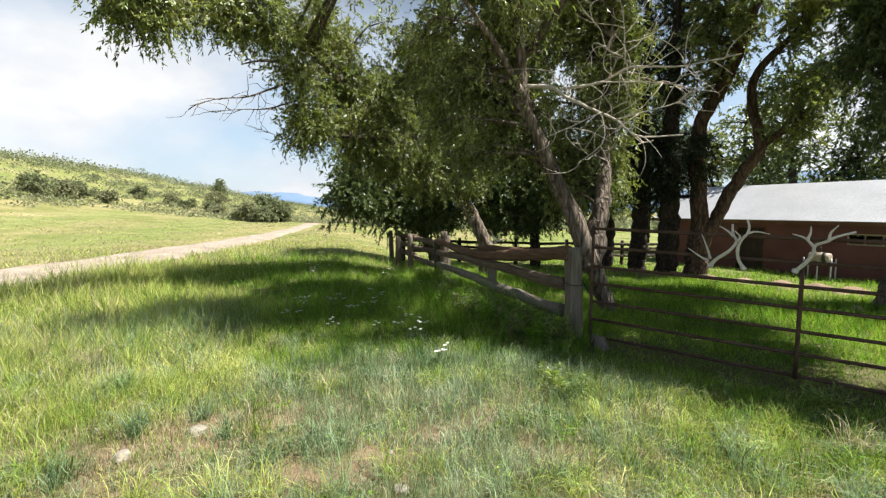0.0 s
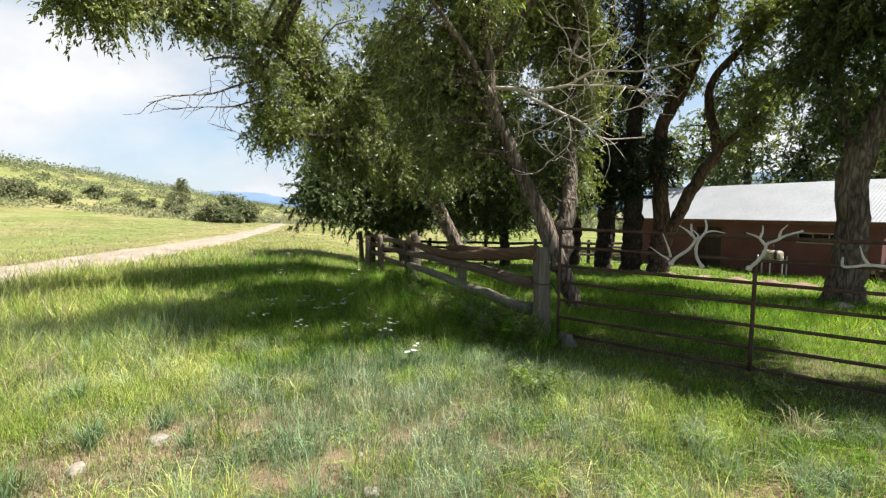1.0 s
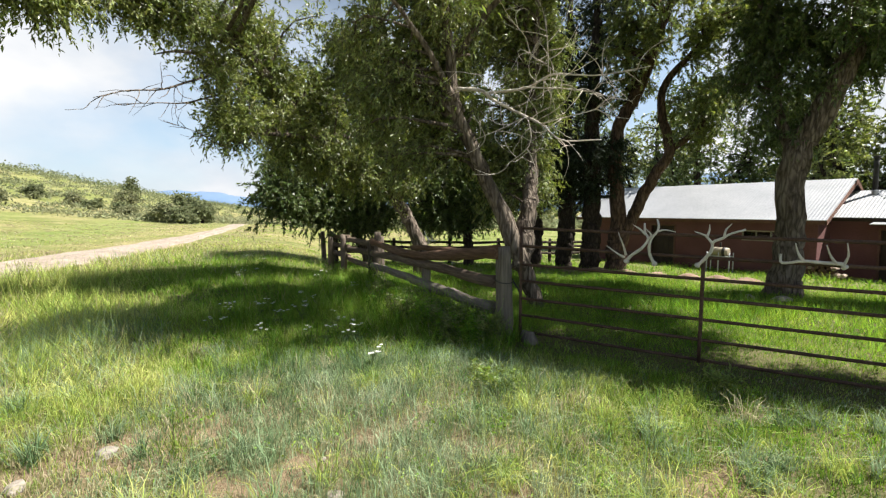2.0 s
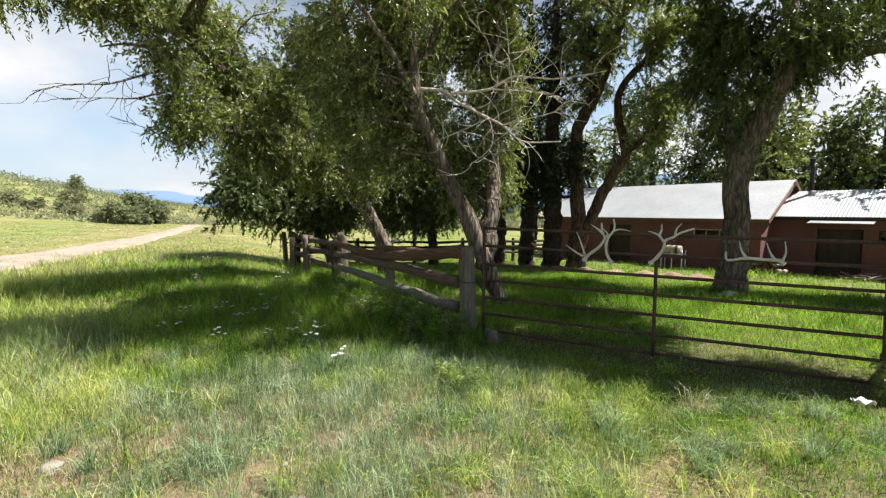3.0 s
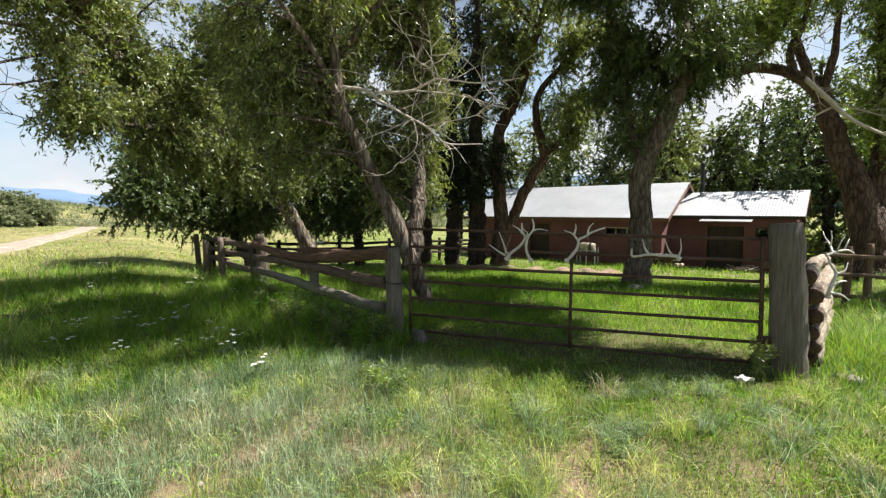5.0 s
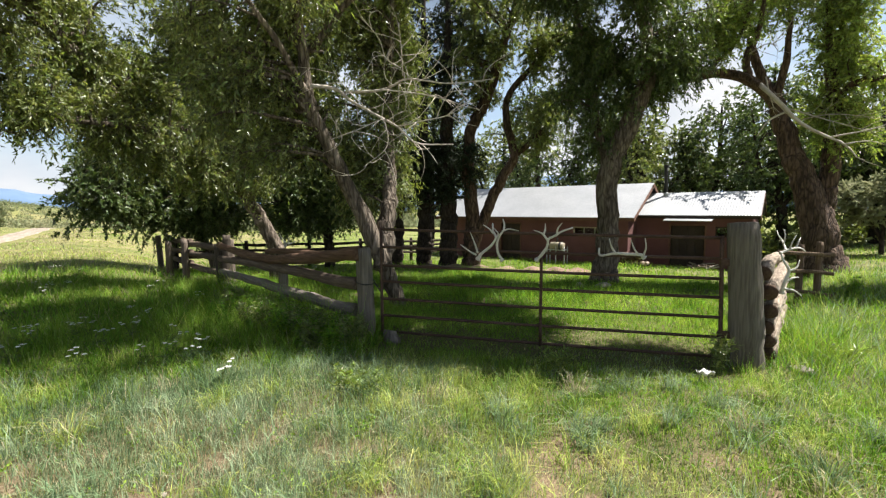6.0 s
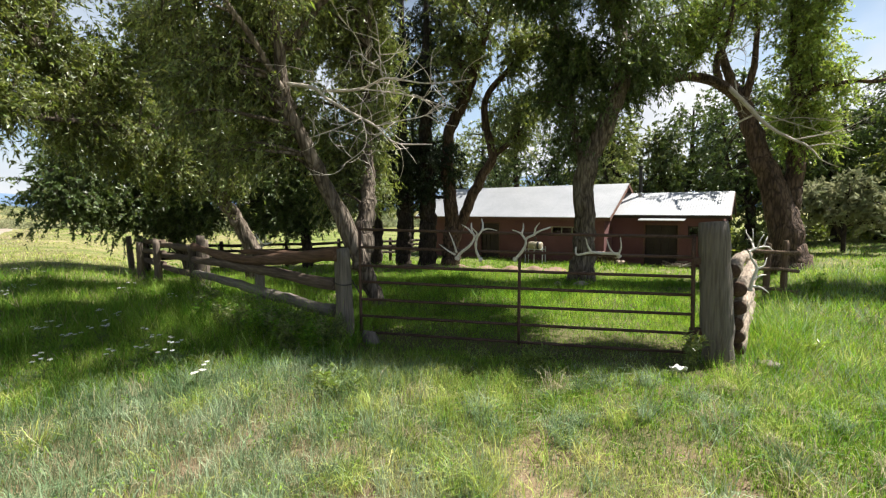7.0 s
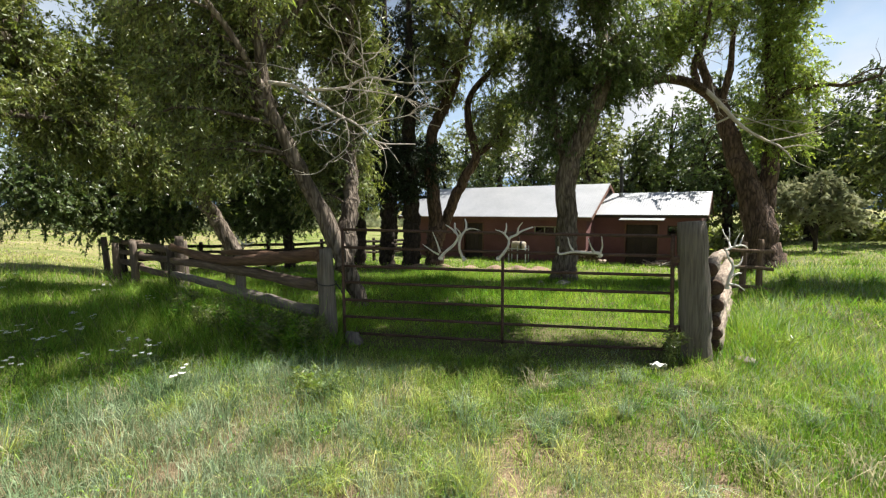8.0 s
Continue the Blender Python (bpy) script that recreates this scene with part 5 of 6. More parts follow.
    # stove pipe
    sp = part("stove_pipe", pipe([(0.72, 3.0, 2.25), (0.70, 3.0, 3.65)], 0.075, 14), BLACKMETAL, h, "black metal stove pipe")
    part("pipe_cap", pipe([(0.70, 3.0, 3.62), (0.70, 3.0, 3.72)], 0.10, 14), BLACKMETAL, sp)
    part("flashing", pipe([(0.72, 3.0, 2.3), (0.72, 3.0, 2.52)], 0.10, 14), TIN, sp)


build_house()


# ---- grass ----
def blades(P, hgt, wid, lean, rng, three=True):
    n = len(P)
    a = rng.uniform(0, 2 * np.pi, n)
    side = np.stack([np.cos(a), np.sin(a), np.zeros(n)], -1)
    b = rng.uniform(0, 2 * np.pi, n)
    tilt = np.stack([np.cos(b), np.sin(b), np.zeros(n)], -1) * (lean * rng.uniform(0.2, 1.3, n))[:, None]
    H, W = hgt[:, None], wid[:, None]
    up = np.array([0, 0, 1.0])
    base = P - up * 0.02
    tip = P + H * (up * (1 - 0.35 * np.linalg.norm(tilt, axis=1, keepdims=True)) + tilt)
    if three:
        mid = P + H * (up * 0.55 + tilt * 0.33)
        V = np.stack([base - side * W * 0.5, base + side * W * 0.5, mid + side * W * 0.42, mid - side * W * 0.42, tip], 1).reshape(-1, 3)
        i = np.arange(n)[:, None] * 5
        return V, [i + np.array([[0, 1, 2, 3]]), i + np.array([[3, 2, 4]])]
    V = np.stack([base - side * W * 0.5, base + side * W * 0.5, tip], 1).reshape(-1, 3)
    return V, [np.arange(3 * n).reshape(-1, 3)]


def patchiness(x, y, k, s):
    return 0.5 + 0.28 * np.sin(x * 1.1 * s + k + 1.4 * np.sin(y * 0.8 * s + k)) + 0.22 * np.sin(y * 1.7 * s + 2 * k + 1.2 * np.sin(x * 1.5 * s))


def in_yard(x, y):
    """Inside the gate and fences: lusher grass."""
    d = (x - 1.91) * 0.6214 + (y - 5.85) * 0.7835
    left = (x - 1.8) * 6.2 + (y - 6.1) * 1.8
    right = (x - 5.7) * 2.05 - (y - 2.95) * 4.88
    return (d > 0.1) & (left > 0) & (right < 0)


def on_road(x, y):
    d = np.abs(x - road_x(y)) + 0.22 * np.sin(y * 2.3) + 0.15 * np.sin(y * 5.1 + x * 3)
    return (d < 1.6) & (d > 0.22 * (np.sin(y * 0.8) > -0.3))


def build_grass():
    rng = np.random.default_rng(77)
    # tufts: blades gather round tuft centres
    bands = ((1.5, 3.2, 62000, 1, 0.0034), (3.2, 5.5, 105000, 1, 0.0046), (5.5, 9.0, 125000, 0, 0.0095), (9.0, 15.0, 115000, 0, 0.016), (15.0, 26.0, 90000, 0, 0.022), (22.0, 62.0, 70000, 0, 0.05))
    sets = {"grass": [], "blue_grass": [], "dry_grass": [], "lush_grass": []}
    for r0, r1, n, three, w in bands:
        q = 10
        nt = n // q
        rr = np.sqrt(rng.uniform(r0 ** 2, r1 ** 2, nt))
        az = np.radians(np.where(rng.uniform(0, 1, nt) < (0.2 if r1 < 9.5 else 0.0), rng.uniform(84, 306, nt), rng.uniform(-54, 84 if r1 < 30 else 24, nt)))
        cx, cy = rr * np.sin(az), rr * np.cos(az)
        spread = 0.018 + 0.012 * rr
        vigour = np.repeat(rng.uniform(0.3, 1.75, nt), q)
        pick = np.repeat(rng.uniform(0, 1, nt), q)
        toss = np.repeat(rng.normal(0, 0.16, nt), q)
        x = np.repeat(cx, q) + rng.standard_normal(nt * q) * np.repeat(spread, q)
        y = np.repeat(cy, q) + rng.standard_normal(nt * q) * np.repeat(spread, q)
        keep = (0.35 * pick + 0.65 * rng.uniform(0, 1, len(x))) > bare_patch(x, y) * 1.05
        keep &= ~on_road(x, y)
        ux, uy = (x - 14.5) * 0.454 - (y - 13.03) * 0.891, (x - 14.5) * 0.891 + (y - 13.03) * 0.454
        keep &= ~((ux > -9.3) & (ux < 4.1) & (uy > 0.0) & (uy < 5.7))
        x, y, vigour, pick, toss = x[keep], y[keep], vigour[keep], pick[keep], toss[keep]
        yard = in_yard(x, y)
        rad = np.hypot(x, y)
        azd = np.degrees(np.arctan2(x, y))
        tall = (0.11 + 0.14 * patchiness(x, y, 1.0, 0.9)) * vigour
        tall = tall * (0.5 + 0.7 * sstep(3.0, 7.0, rad) * (1 - 0.45 * sstep(45, 62, azd))) * np.where(yard, 0.7, 1.0) * (1 - 0.5 * sstep(14, 30, rad)) * (1 + 0.9 * np.exp(-((x - road_x(y) - 3.0) / 1.3) ** 2))
        gate = np.abs((x - 1.91) * 0.6214 + (y - 5.85) * 0.7835)
        along = (x - 1.91) * 0.7835 - (y - 5.85) * 0.6214
        tall = tall * (1 - 0.78 * np.exp(-(gate / 1.1) ** 2) * ((along > 0.1) & (along < 4.3)))
        rail = (x - 1.8) * 0.960 + (y - 6.1) * 0.279
        tall = tall * (1 + 0.75 * np.exp(-((rail + 0.3) / 0.5) ** 2) * sstep(5.0, 6.0, y) * (1 - sstep(12, 15, y)))
        beside = (x - 5.9) * 0.408 - (y - 2.9) * 0.913
        out = (x - 5.9) * 0.913 + (y - 2.9) * 0.408
        tall = tall * (1 + 0.25 * np.exp(-((beside - 0.35) / 0.4) ** 2) * sstep(-0.1, 0.5, out) * (1 - sstep(4.5, 6.0, out)))
        h = tall * rng.uniform(0.45, 1.35, len(x)) * (1 - 0.45 * sstep(17, 26, rad))
        # the second lush term greens the ground under the trees, deepening its shade by colour
        lush = yard | (sstep(12, 66, azd) * sstep(2.0, 4.5, rad) + 0.75 * sstep(4.5, 5.8, rad) * sstep(-34, -18, azd) * (1 - sstep(16, 24, rad)) + toss * 1.2 > 0.5)
        blue = (patchiness(x, y, 2.6, 0.8) + toss * 2.0 + 0.55 * np.exp(-((x + 0.4) / 1.7) ** 2 - ((y - 4.3) / 1.5) ** 2) > 0.62) & ~lush & (rad < 9)
        dry = (pick * 7 % 1 < (0.35 * bare_patch(x, y) + 0.10 + 0.12 * (rad < 4.4) + 0.14 * sstep(0.5, 2.5, -x) + 0.2 * sstep(14, 30, rad) + 0.3 * sstep(6, 12, -x)) * (1 - 0.75 * sstep(0, 45, azd))) & ~yard
        fleck = pick * 13 % 1
        # tree-shade area: pale and straw tufts thinned out so its grass stays dark
        shade_zone = (rad > 5.0) & (rad < 17) & (azd > -36) & (azd < 32)
        blue |= lush & ~yard & ~shade_zone & (fleck < 0.16)
        plain = lush & ~yard & ~shade_zone & (fleck > 0.84)
        dry &= ~shade_zone | (fleck < 0.2)
        lush &= ~plain & ~blue
        kind = np.where(dry, 2, np.where(lush, 3, np.where(blue, 1, 0)))
        z = height(x, y)
        for k, nm in enumerate(sets):
            s = kind == k
            if s.sum() < 10:
                continue
            hh = h[s] * (0.9 if nm == "dry_grass" else 1.15 if nm == "blue_grass" else 1.0)
            sets[nm].append(blades(np.stack([x[s], y[s], z[s]], -1), hh, np.full(s.sum(), w) * rng.uniform(0.7, 1.4, s.sum()), 0.8, rng, bool(three)))
    # tussocks: wide bunches of long arching blades standing out of the meadow
    for i in range(230):
        r, a = math.sqrt(rng.uniform(2.3 ** 2, 6.2 ** 2)), radians(rng.uniform(-50, 82))
        x0, y0 = r * math.sin(a), r * math.cos(a)
        if abs((x0 - 1.91) * 0.6214 + (y0 - 5.85) * 0.7835) < 1.1:
            continue
        m = int(rng.integers(35, 80))
        s = rng.uniform(0.03, 0.07)
        px, py = x0 + rng.standard_normal(m) * s, y0 + rng.standard_normal(m) * s
        long = rng.uniform(0.17, 0.33) * rng.uniform(0.5, 1.15, m)
        nm = "blue_grass" if i % 2 else "dry_grass" if i % 10 == 8 else "grass"
        sets[nm].append(blades(np.stack([px, py, height(px, py)], -1), long, np.full(m, 0.0045 + 0.0004 * r), 1.25, rng, True))
    mats = {"grass": (GRASS, "uneven sunlit meadow grass"), "blue_grass": (GRASS_BLUE, "tufts of blue-green wheatgrass"),
            "dry_grass": (GRASS_DRY, "thin straw-coloured dry grass stalks"), "lush_grass": (GRASS_LUSH, "lush bright green lawn grass")}
    for nm, pieces in sets.items():
        V, F4, F3, o = [], [], [], 0
        for v, fs in pieces:
            for f in fs:
                (F4 if f.shape[1] == 4 else F3).append(f + o)
            V.append(v)
            o += len(v)
        me = fast_mesh(nm, np.vstack(V), [np.vstack(f) for f in (F4, F3) if f])
        solo(nm, me, mats[nm][0], (0, 0, 0), mats[nm][1], "grass", kind="stuff")


build_grass()


def build_hill_shrubs():
    """Oak brush along the crest and sage over the slope, too many to count."""
    rng = np.random.default_rng(15)
    for nm, mat, n, size, k, lab in (("oak_brush", SHRUB, 1300, 1.3, 44, "dark green oak brush along the hill crest"), ("sagebrush", SAGE, 1500, 1.0, 34, "scattered grey-green sagebrush on the slope")):
        V, Q, o = [], [], 0
        for i in range(n):
            y = rng.uniform(15, 330)
            if nm == "oak_brush" and i % 3 == 0:
                far_az, far_r = radians(rng.uniform(-8, 34)), rng.uniform(66, 90)
                x, y = far_r * math.sin(far_az), far_r * math.cos(far_az)
            elif nm == "oak_brush":
                x = -rng.uniform(93, 118) if i % 4 else -rng.uniform(54, 92) + 0.04 * y
            else:
                x = -rng.uniform(50, 112) + 0.06 * y
                if i % 5 == 0:
                    x, y = rng.uniform(-46, -22), rng.uniform(62, 150)
            s = size * rng.uniform(0.6, 1.6)
            if nm == "oak_brush" and i % 3 == 0:
                s *= 1.5 if i % 2 else 1.1
            elif nm == "oak_brush" and i % 4:
                s *= 1.9
            d = unit(rng.standard_normal((k, 3))) * rng.uniform(0.4, 1, (k, 1))
            d[:, 2] = np.abs(d[:, 2]) * 0.75
            P = np.array([x, y, 0]) + d * s * np.array([1.5, 1.5, 1.0])
            P[:, 2] += height(x, y)
            D = unit(d + rng.standard_normal((k, 3)) * 0.6)
            v, q = leaf_quads(P, D, 0.55 if nm == "oak_brush" else 0.4, 0.42 if nm == "oak_brush" else 0.3, rng)
            V.append(v)
            Q.append(q + o)
            o += len(v)
        solo(nm, fast_mesh(nm, np.vstack(V), np.vstack(Q)), mat, (0, 0, 0), lab, "shrubs", kind="stuff")


build_hill_shrubs()


def build_herbs():
    """Clover and other low broad leaves between the grass tufts, in loose patches."""
    rng = np.random.default_rng(19)
    P, D = [], []
    for i in range(520):
        r, a = math.sqrt(rng.uniform(2.2 ** 2, 7.5 ** 2)), radians(rng.uniform(-52, 84))
        x0, y0 = r * math.sin(a), r * math.cos(a)
        gate = (x0 - 1.91) * 0.6214 + (y0 - 5.85) * 0.7835
        if bare_patch(x0, y0) > 0.3 or (a < 0.1 and i % 2) or abs(gate) < 0.8:
            continue
        m = int(rng.integers(14, 46))
        s = rng.uniform(0.04, 0.12)
        x, y = x0 + rng.standard_normal(m) * s, y0 + rng.standard_normal(m) * s
        P.append(np.stack([x, y, height(x, y) + rng.uniform(0.02, 0.10, m)], -1))
        D.append(unit(rng.standard_normal((m, 3)) * np.array([1, 1, 0.35]) + np.array([0, 0, 0.15])))
    v, q = leaf_quads(np.vstack(P), np.vstack(D), 0.028, 0.017, rng)
    solo("clover", fast_mesh("clover", v, q), GRASS_LUSH, (0, 0, 0), "low broad-leaved clover between the grass tufts", "herbs", kind="stuff")


build_herbs()


def build_understory():
    """Undergrowth in the shade of the trees past the field."""
    rng = np.random.default_rng(16)
    V, Q, o = [], [], 0
    for i in range(230):
        a, r = radians(rng.uniform(42, 90)), rng.uniform(27, 38)
        if i < 16:
            a, r = radians(rng.uniform(57, 66)), rng.uniform(23, 27)
        x, y = r * math.sin(a), r * math.cos(a)
        s, k = rng.uniform(0.6, 1.3) * (1.0 if i % 3 else 1.9), 120
        d = unit(rng.standard_normal((k, 3))) * rng.uniform(0.3, 1, (k, 1))
        d[:, 2] = np.abs(d[:, 2]) * 0.9
        P = np.array([x, y, gz(x, y)]) + d * s * np.array([1.3, 1.3, 1.2])
        v, q = leaf_quads(P, unit(d + rng.standard_normal((k, 3))), 0.24 * max(1.0, s * 0.8), 0.11 * max(1.0, s * 0.8), rng)
        V.append(v)
        Q.append(q + o)
        o += len(v)
    solo("undergrowth", fast_mesh("undergrowth", np.vstack(V), np.vstack(Q)), LEAF, (0, 0, 0), "dark leafy undergrowth beneath the far trees", "shrubs", kind="stuff")


build_understory()


# ---- small things ----
def antler(at, rz, lines, label, r0=0.021, tilt=0.0, seed=0, size=1.0):
    """A shed antler: the first line is the beam, the others tines; points (x, z, depth) in metres from its place."""
    rng = np.random.default_rng(seed)
    t = thing("antler", at, label, "antler", group="antlers on the gate", rz=rz)
    t.rotation_euler.x = radians(tilt)
    lines = [[tuple(c * size for c in p) for p in ln] for ln in lines]
    for k, ln in enumerate(lines):
        P = curve_points([(p[0], p[2], p[1]) for p in ln], 14)
        f = np.linspace(0, 1, 14)
        R = (r0 * (1.0 - 0.5 * f) if k == 0 else r0 * 0.72 * (1 - 0.72 * f)) * (1 + 0.05 * rng.standard_normal(14))
        bodies = [tube(P, R, 9, 0.03, rng)]
        if k == 0:
            bodies.append(tube([P[0] - (P[1] - P[0]) * 0.3, P[0], P[0] + (P[1] - P[0]) * 0.6], [r0 * 1.2, r0 * 1.55, r0 * 1.1], 10, 0.09, rng))
        part("beam" if k == 0 else "tine", tubes_mesh("beam", bodies), ANTLER, t)
    return t


def gate_at(x, z, off=-0.04):
    c = (GL[0] + GU[0] * x + 0.6214 * off, GL[1] + GU[1] * x + 0.7835 * off, z)
    return c


def build_antlers():
    w = "bleached white elk antler hooked on the gate rails"
    antler(gate_at(1.37, 1.16), GATE_RZ, [
        [(0, 0, 0), (0.06, 0.08, -0.03), (0.17, 0.17, -0.07), (0.24, 0.28, -0.08), (0.20, 0.36, -0.05), (0.19, 0.46, -0.02)],
        [(-0.02, 0.05, 0), (-0.10, 0.10, -0.04), (-0.21, 0.19, -0.10)], [(0.0, 0.08, -0.02), (-0.03, 0.20, -0.06), (-0.08, 0.35, -0.12)],
        [(0.21, 0.33, -0.06), (0.15, 0.39, -0.05), (0.07, 0.44, -0.03)], [(0.23, 0.27, -0.08), (0.27, 0.33, -0.10), (0.22, 0.40, -0.14)]], w, seed=1)
    antler(gate_at(1.68, 1.15), GATE_RZ, [
        [(0, 0, 0), (-0.05, 0.10, -0.03), (-0.06, 0.21, -0.06), (-0.03, 0.31, -0.07), (0.02, 0.38, -0.06), (0.03, 0.45, -0.04), (0.01, 0.52, -0.02)],
        [(0.02, 0.38, -0.06), (0.10, 0.40, -0.07), (0.21, 0.38, -0.09)]], w, r0=0.019, seed=2)
    antler(gate_at(2.11, 1.16), GATE_RZ, [
        [(0, 0, 0), (0.06, 0.07, -0.03), (0.13, 0.18, -0.06), (0.14, 0.27, -0.06), (0.22, 0.31, -0.06), (0.29, 0.36, -0.05), (0.43, 0.41, -0.02)],
        [(0.13, 0.26, -0.06), (0.06, 0.34, -0.07), (-0.04, 0.38, -0.09)], [(0.08, 0.33, -0.07), (0.10, 0.39, -0.06), (0.10, 0.46, -0.04)],
        [(0.24, 0.32, -0.06), (0.25, 0.40, -0.07), (0.30, 0.47, -0.10)]], w, seed=3)
    antler(gate_at(3.36, 1.22), GATE_RZ, [
        [(0, 0, 0), (-0.04, 0.035, -0.03), (-0.17, 0.04, -0.06), (-0.34, 0.05, -0.07), (-0.46, 0.02, -0.05), (-0.51, 0.03, -0.03), (-0.51, 0.11, -0.02)],
        [(-0.33, 0.05, -0.07), (-0.38, 0.13, -0.09), (-0.41, 0.23, -0.12)], [(-0.08, 0.04, -0.05), (-0.13, 0.12, -0.08), (-0.17, 0.22, -0.12)],
        [(-0.01, 0.03, -0.02), (0.01, 0.12, -0.05), (-0.01, 0.24, -0.08)]], w, seed=4)
    lab = "bleached white antler lying on the fence logs"
    antler((1.05, 9.0, 1.12), -70, [[(0, 0, 0), (0.12, 0.06, -0.05), (0.28, 0.05, -0.05), (0.42, 0.10, 0)], [(0.1, 0.06, -0.05), (0.06, 0.16, -0.1), (0.02, 0.24, -0.12)],
                                    [(0.25, 0.05, -0.05), (0.30, 0.14, -0.08), (0.40, 0.19, -0.1)]], lab, r0=0.02, seed=5)
    antler((5.74, 2.9, 0.98), -30, [[(0, -0.16, -0.06), (0.0, -0.02, -0.1), (0.05, 0.14, -0.1), (-0.02, 0.26, -0.1), (-0.06, 0.36, -0.1)], [(0.02, 0.0, -0.1), (0.12, 0.05, -0.1), (0.24, 0.04, 0)],
                                    [(0.05, 0.14, -0.1), (0.14, 0.18, -0.1), (0.2, 0.28, -0.06)], [(0.0, -0.1, -0.1), (0.12, -0.12, -0.1), (0.26, -0.2, -0.05)]], lab, r0=0.02, seed=6, size=0.85)
    antler((6.3, 3.2, 1.24), -10, [[(0, 0, 0), (0.16, 0.07, -0.05), (0.36, 0.08, -0.05), (0.55, 0.02, 0)], [(0.14, 0.07, -0.05), (0.12, 0.2, -0.1), (0.2, 0.3, -0.1)], [(0.34, 0.08, 0), (0.4, 0.2, 0), (0.5, 0.26, 0.05)]], lab, r0=0.016, seed=7, size=0.75)
    antler((6.8, 3.4, 1.24), 40, [[(0, 0, 0), (0.14, 0.1, 0.0), (0.3, 0.16, 0.0), (0.5, 0.14, 0)], [(0.14, 0.1, 0), (0.1, 0.24, 0), (0.16, 0.36, 0)], [(0.3, 0.16, 0), (0.34, 0.26, 0.05), (0.44, 0.34, 0.05)]], lab, r0=0.016, seed=8, size=0.75)


build_antlers()


def build_wire():
    t = thing("wire_tie", (1.80, 6.02, 0.0), "dark twisted wire loop round the gate post", "wire")
    a = np.linspace(0, 2 * np.pi, 20)
    loop = np.stack([0.128 * np.cos(a) - 0.03, 0.128 * np.sin(a) + 0.01, 0.80 + 0.03 * np.sin(a)], -1)
    part("loop", tubes_mesh("loop", [tube(loop, 0.007, 6)]), BLACKMETAL, t)
    part("chain", tubes_mesh("chain", [tube(curve_points([(0.06, -0.11, 0.80), (0.12, -0.14, 0.70), (0.15, -0.17, 0.62)], 10), 0.010, 6)]), BLACKMETAL, t)


build_wire()


def yarrow(seed):
    """A yarrow stalk: flat white flower heads, feathery leaves low on the stem."""
    rng = np.random.default_rng(seed)
    t = thing("yarrow_flower", (0, 0, 0), "white flat-topped yarrow flower in the grass", "flower", group="yarrow in the meadow")
    H = rng.uniform(0.22, 0.34)
    P = curve_points([(0, 0, 0), (rng.normal(0, 0.02), rng.normal(0, 0.02), H * 0.5), (rng.normal(0, 0.04), rng.normal(0, 0.04), H)], 8)
    stems = [tube(P, np.linspace(0.004, 0.0025, 8), 5)]
    for k in range(int(rng.integers(2, 5))):
        c = P[-1] + np.array([rng.normal(0, 0.035), rng.normal(0, 0.035), rng.normal(0.01, 0.008)])
        stems.append(tube([P[-3], (P[-3] + c) / 2, c], 0.002, 4))
        n = 20
        q = rng.uniform(0, 1, n) ** 0.5 * 0.021
        a = rng.uniform(0, 2 * np.pi, n)
        C = c + np.stack([q * np.cos(a), q * np.sin(a), -q * q * 6 + rng.normal(0, 0.002, n)], -1)
        ang = np.arange(5) * 2 * np.pi / 5
        R = np.stack([np.cos(ang), np.sin(ang), 0.15 * np.ones(5)], -1) * 0.0085
        vv = np.concatenate([C[:, None, :], C[:, None, :] + R[None]], 1).reshape(-1, 3)
        base = np.arange(n)[:, None, None] * 6
        tri = np.stack([np.zeros(5, int), 1 + np.arange(5), 1 + (np.arange(5) + 1) % 5], -1)[None]
        part("flower_head", fast_mesh("flower_head", vv, [(base + tri).reshape(-1, 3)]), PETAL, t, "white flower head")
    part("stem", tubes_mesh("stem", stems), STEM, t)
    lp = P[1:4].repeat(6, 0)
    ld = unit(rng.standard_normal(lp.shape) * np.array([1, 1, 0.3]) + np.array([0, 0, 0.3]))
    v, q = leaf_quads(lp, ld, 0.09, 0.014, rng)
    part("leaf_tuft", fast_mesh("leaf_tuft", v, q), STEM, t)
    return t


def build_flowers():
    rng = np.random.default_rng(3)
    kinds = [yarrow(400 + k) for k in range(4)]
    spots = [(-2.49, 7.75), (-1.82, 7.82), (-1.21, 7.44), (-0.64, 5.87), (-0.55, 6.38), (-0.31, 5.96), (0.0, 4.92), (-2.16, 6.59), (-1.46, 5.79), (-3.4, 12.2), (-3.05, 12.2), (-1.6, 11.8),
             (-0.5, 10.2), (-3.7, 12.4), (-1.47, 8.7), (-1.45, 7.0), (-0.38, 5.68), (-1.08, 8.2), (-1.3, 12.5), (-3.5, 14.7), (-2.3, 7.5), (-3.2, 11.1), (-1.9, 7.8), (-4.4, 16.0), (-1.2, 7.45)]
    extra = []
    for x, y in spots:
        extra.append((x + rng.normal(0, 0.09), y + rng.normal(0, 0.09)))
    for i, (x, y) in enumerate(spots + extra):
        if i < 4:
            kinds[i].matrix_basis = pose(x, y, gz(x, y), rz=rng.uniform(0, 360))
        else:
            copy_thing(kinds[i % 4], pose(x, y, gz(x, y), rz=rng.uniform(0, 360)))


build_flowers()


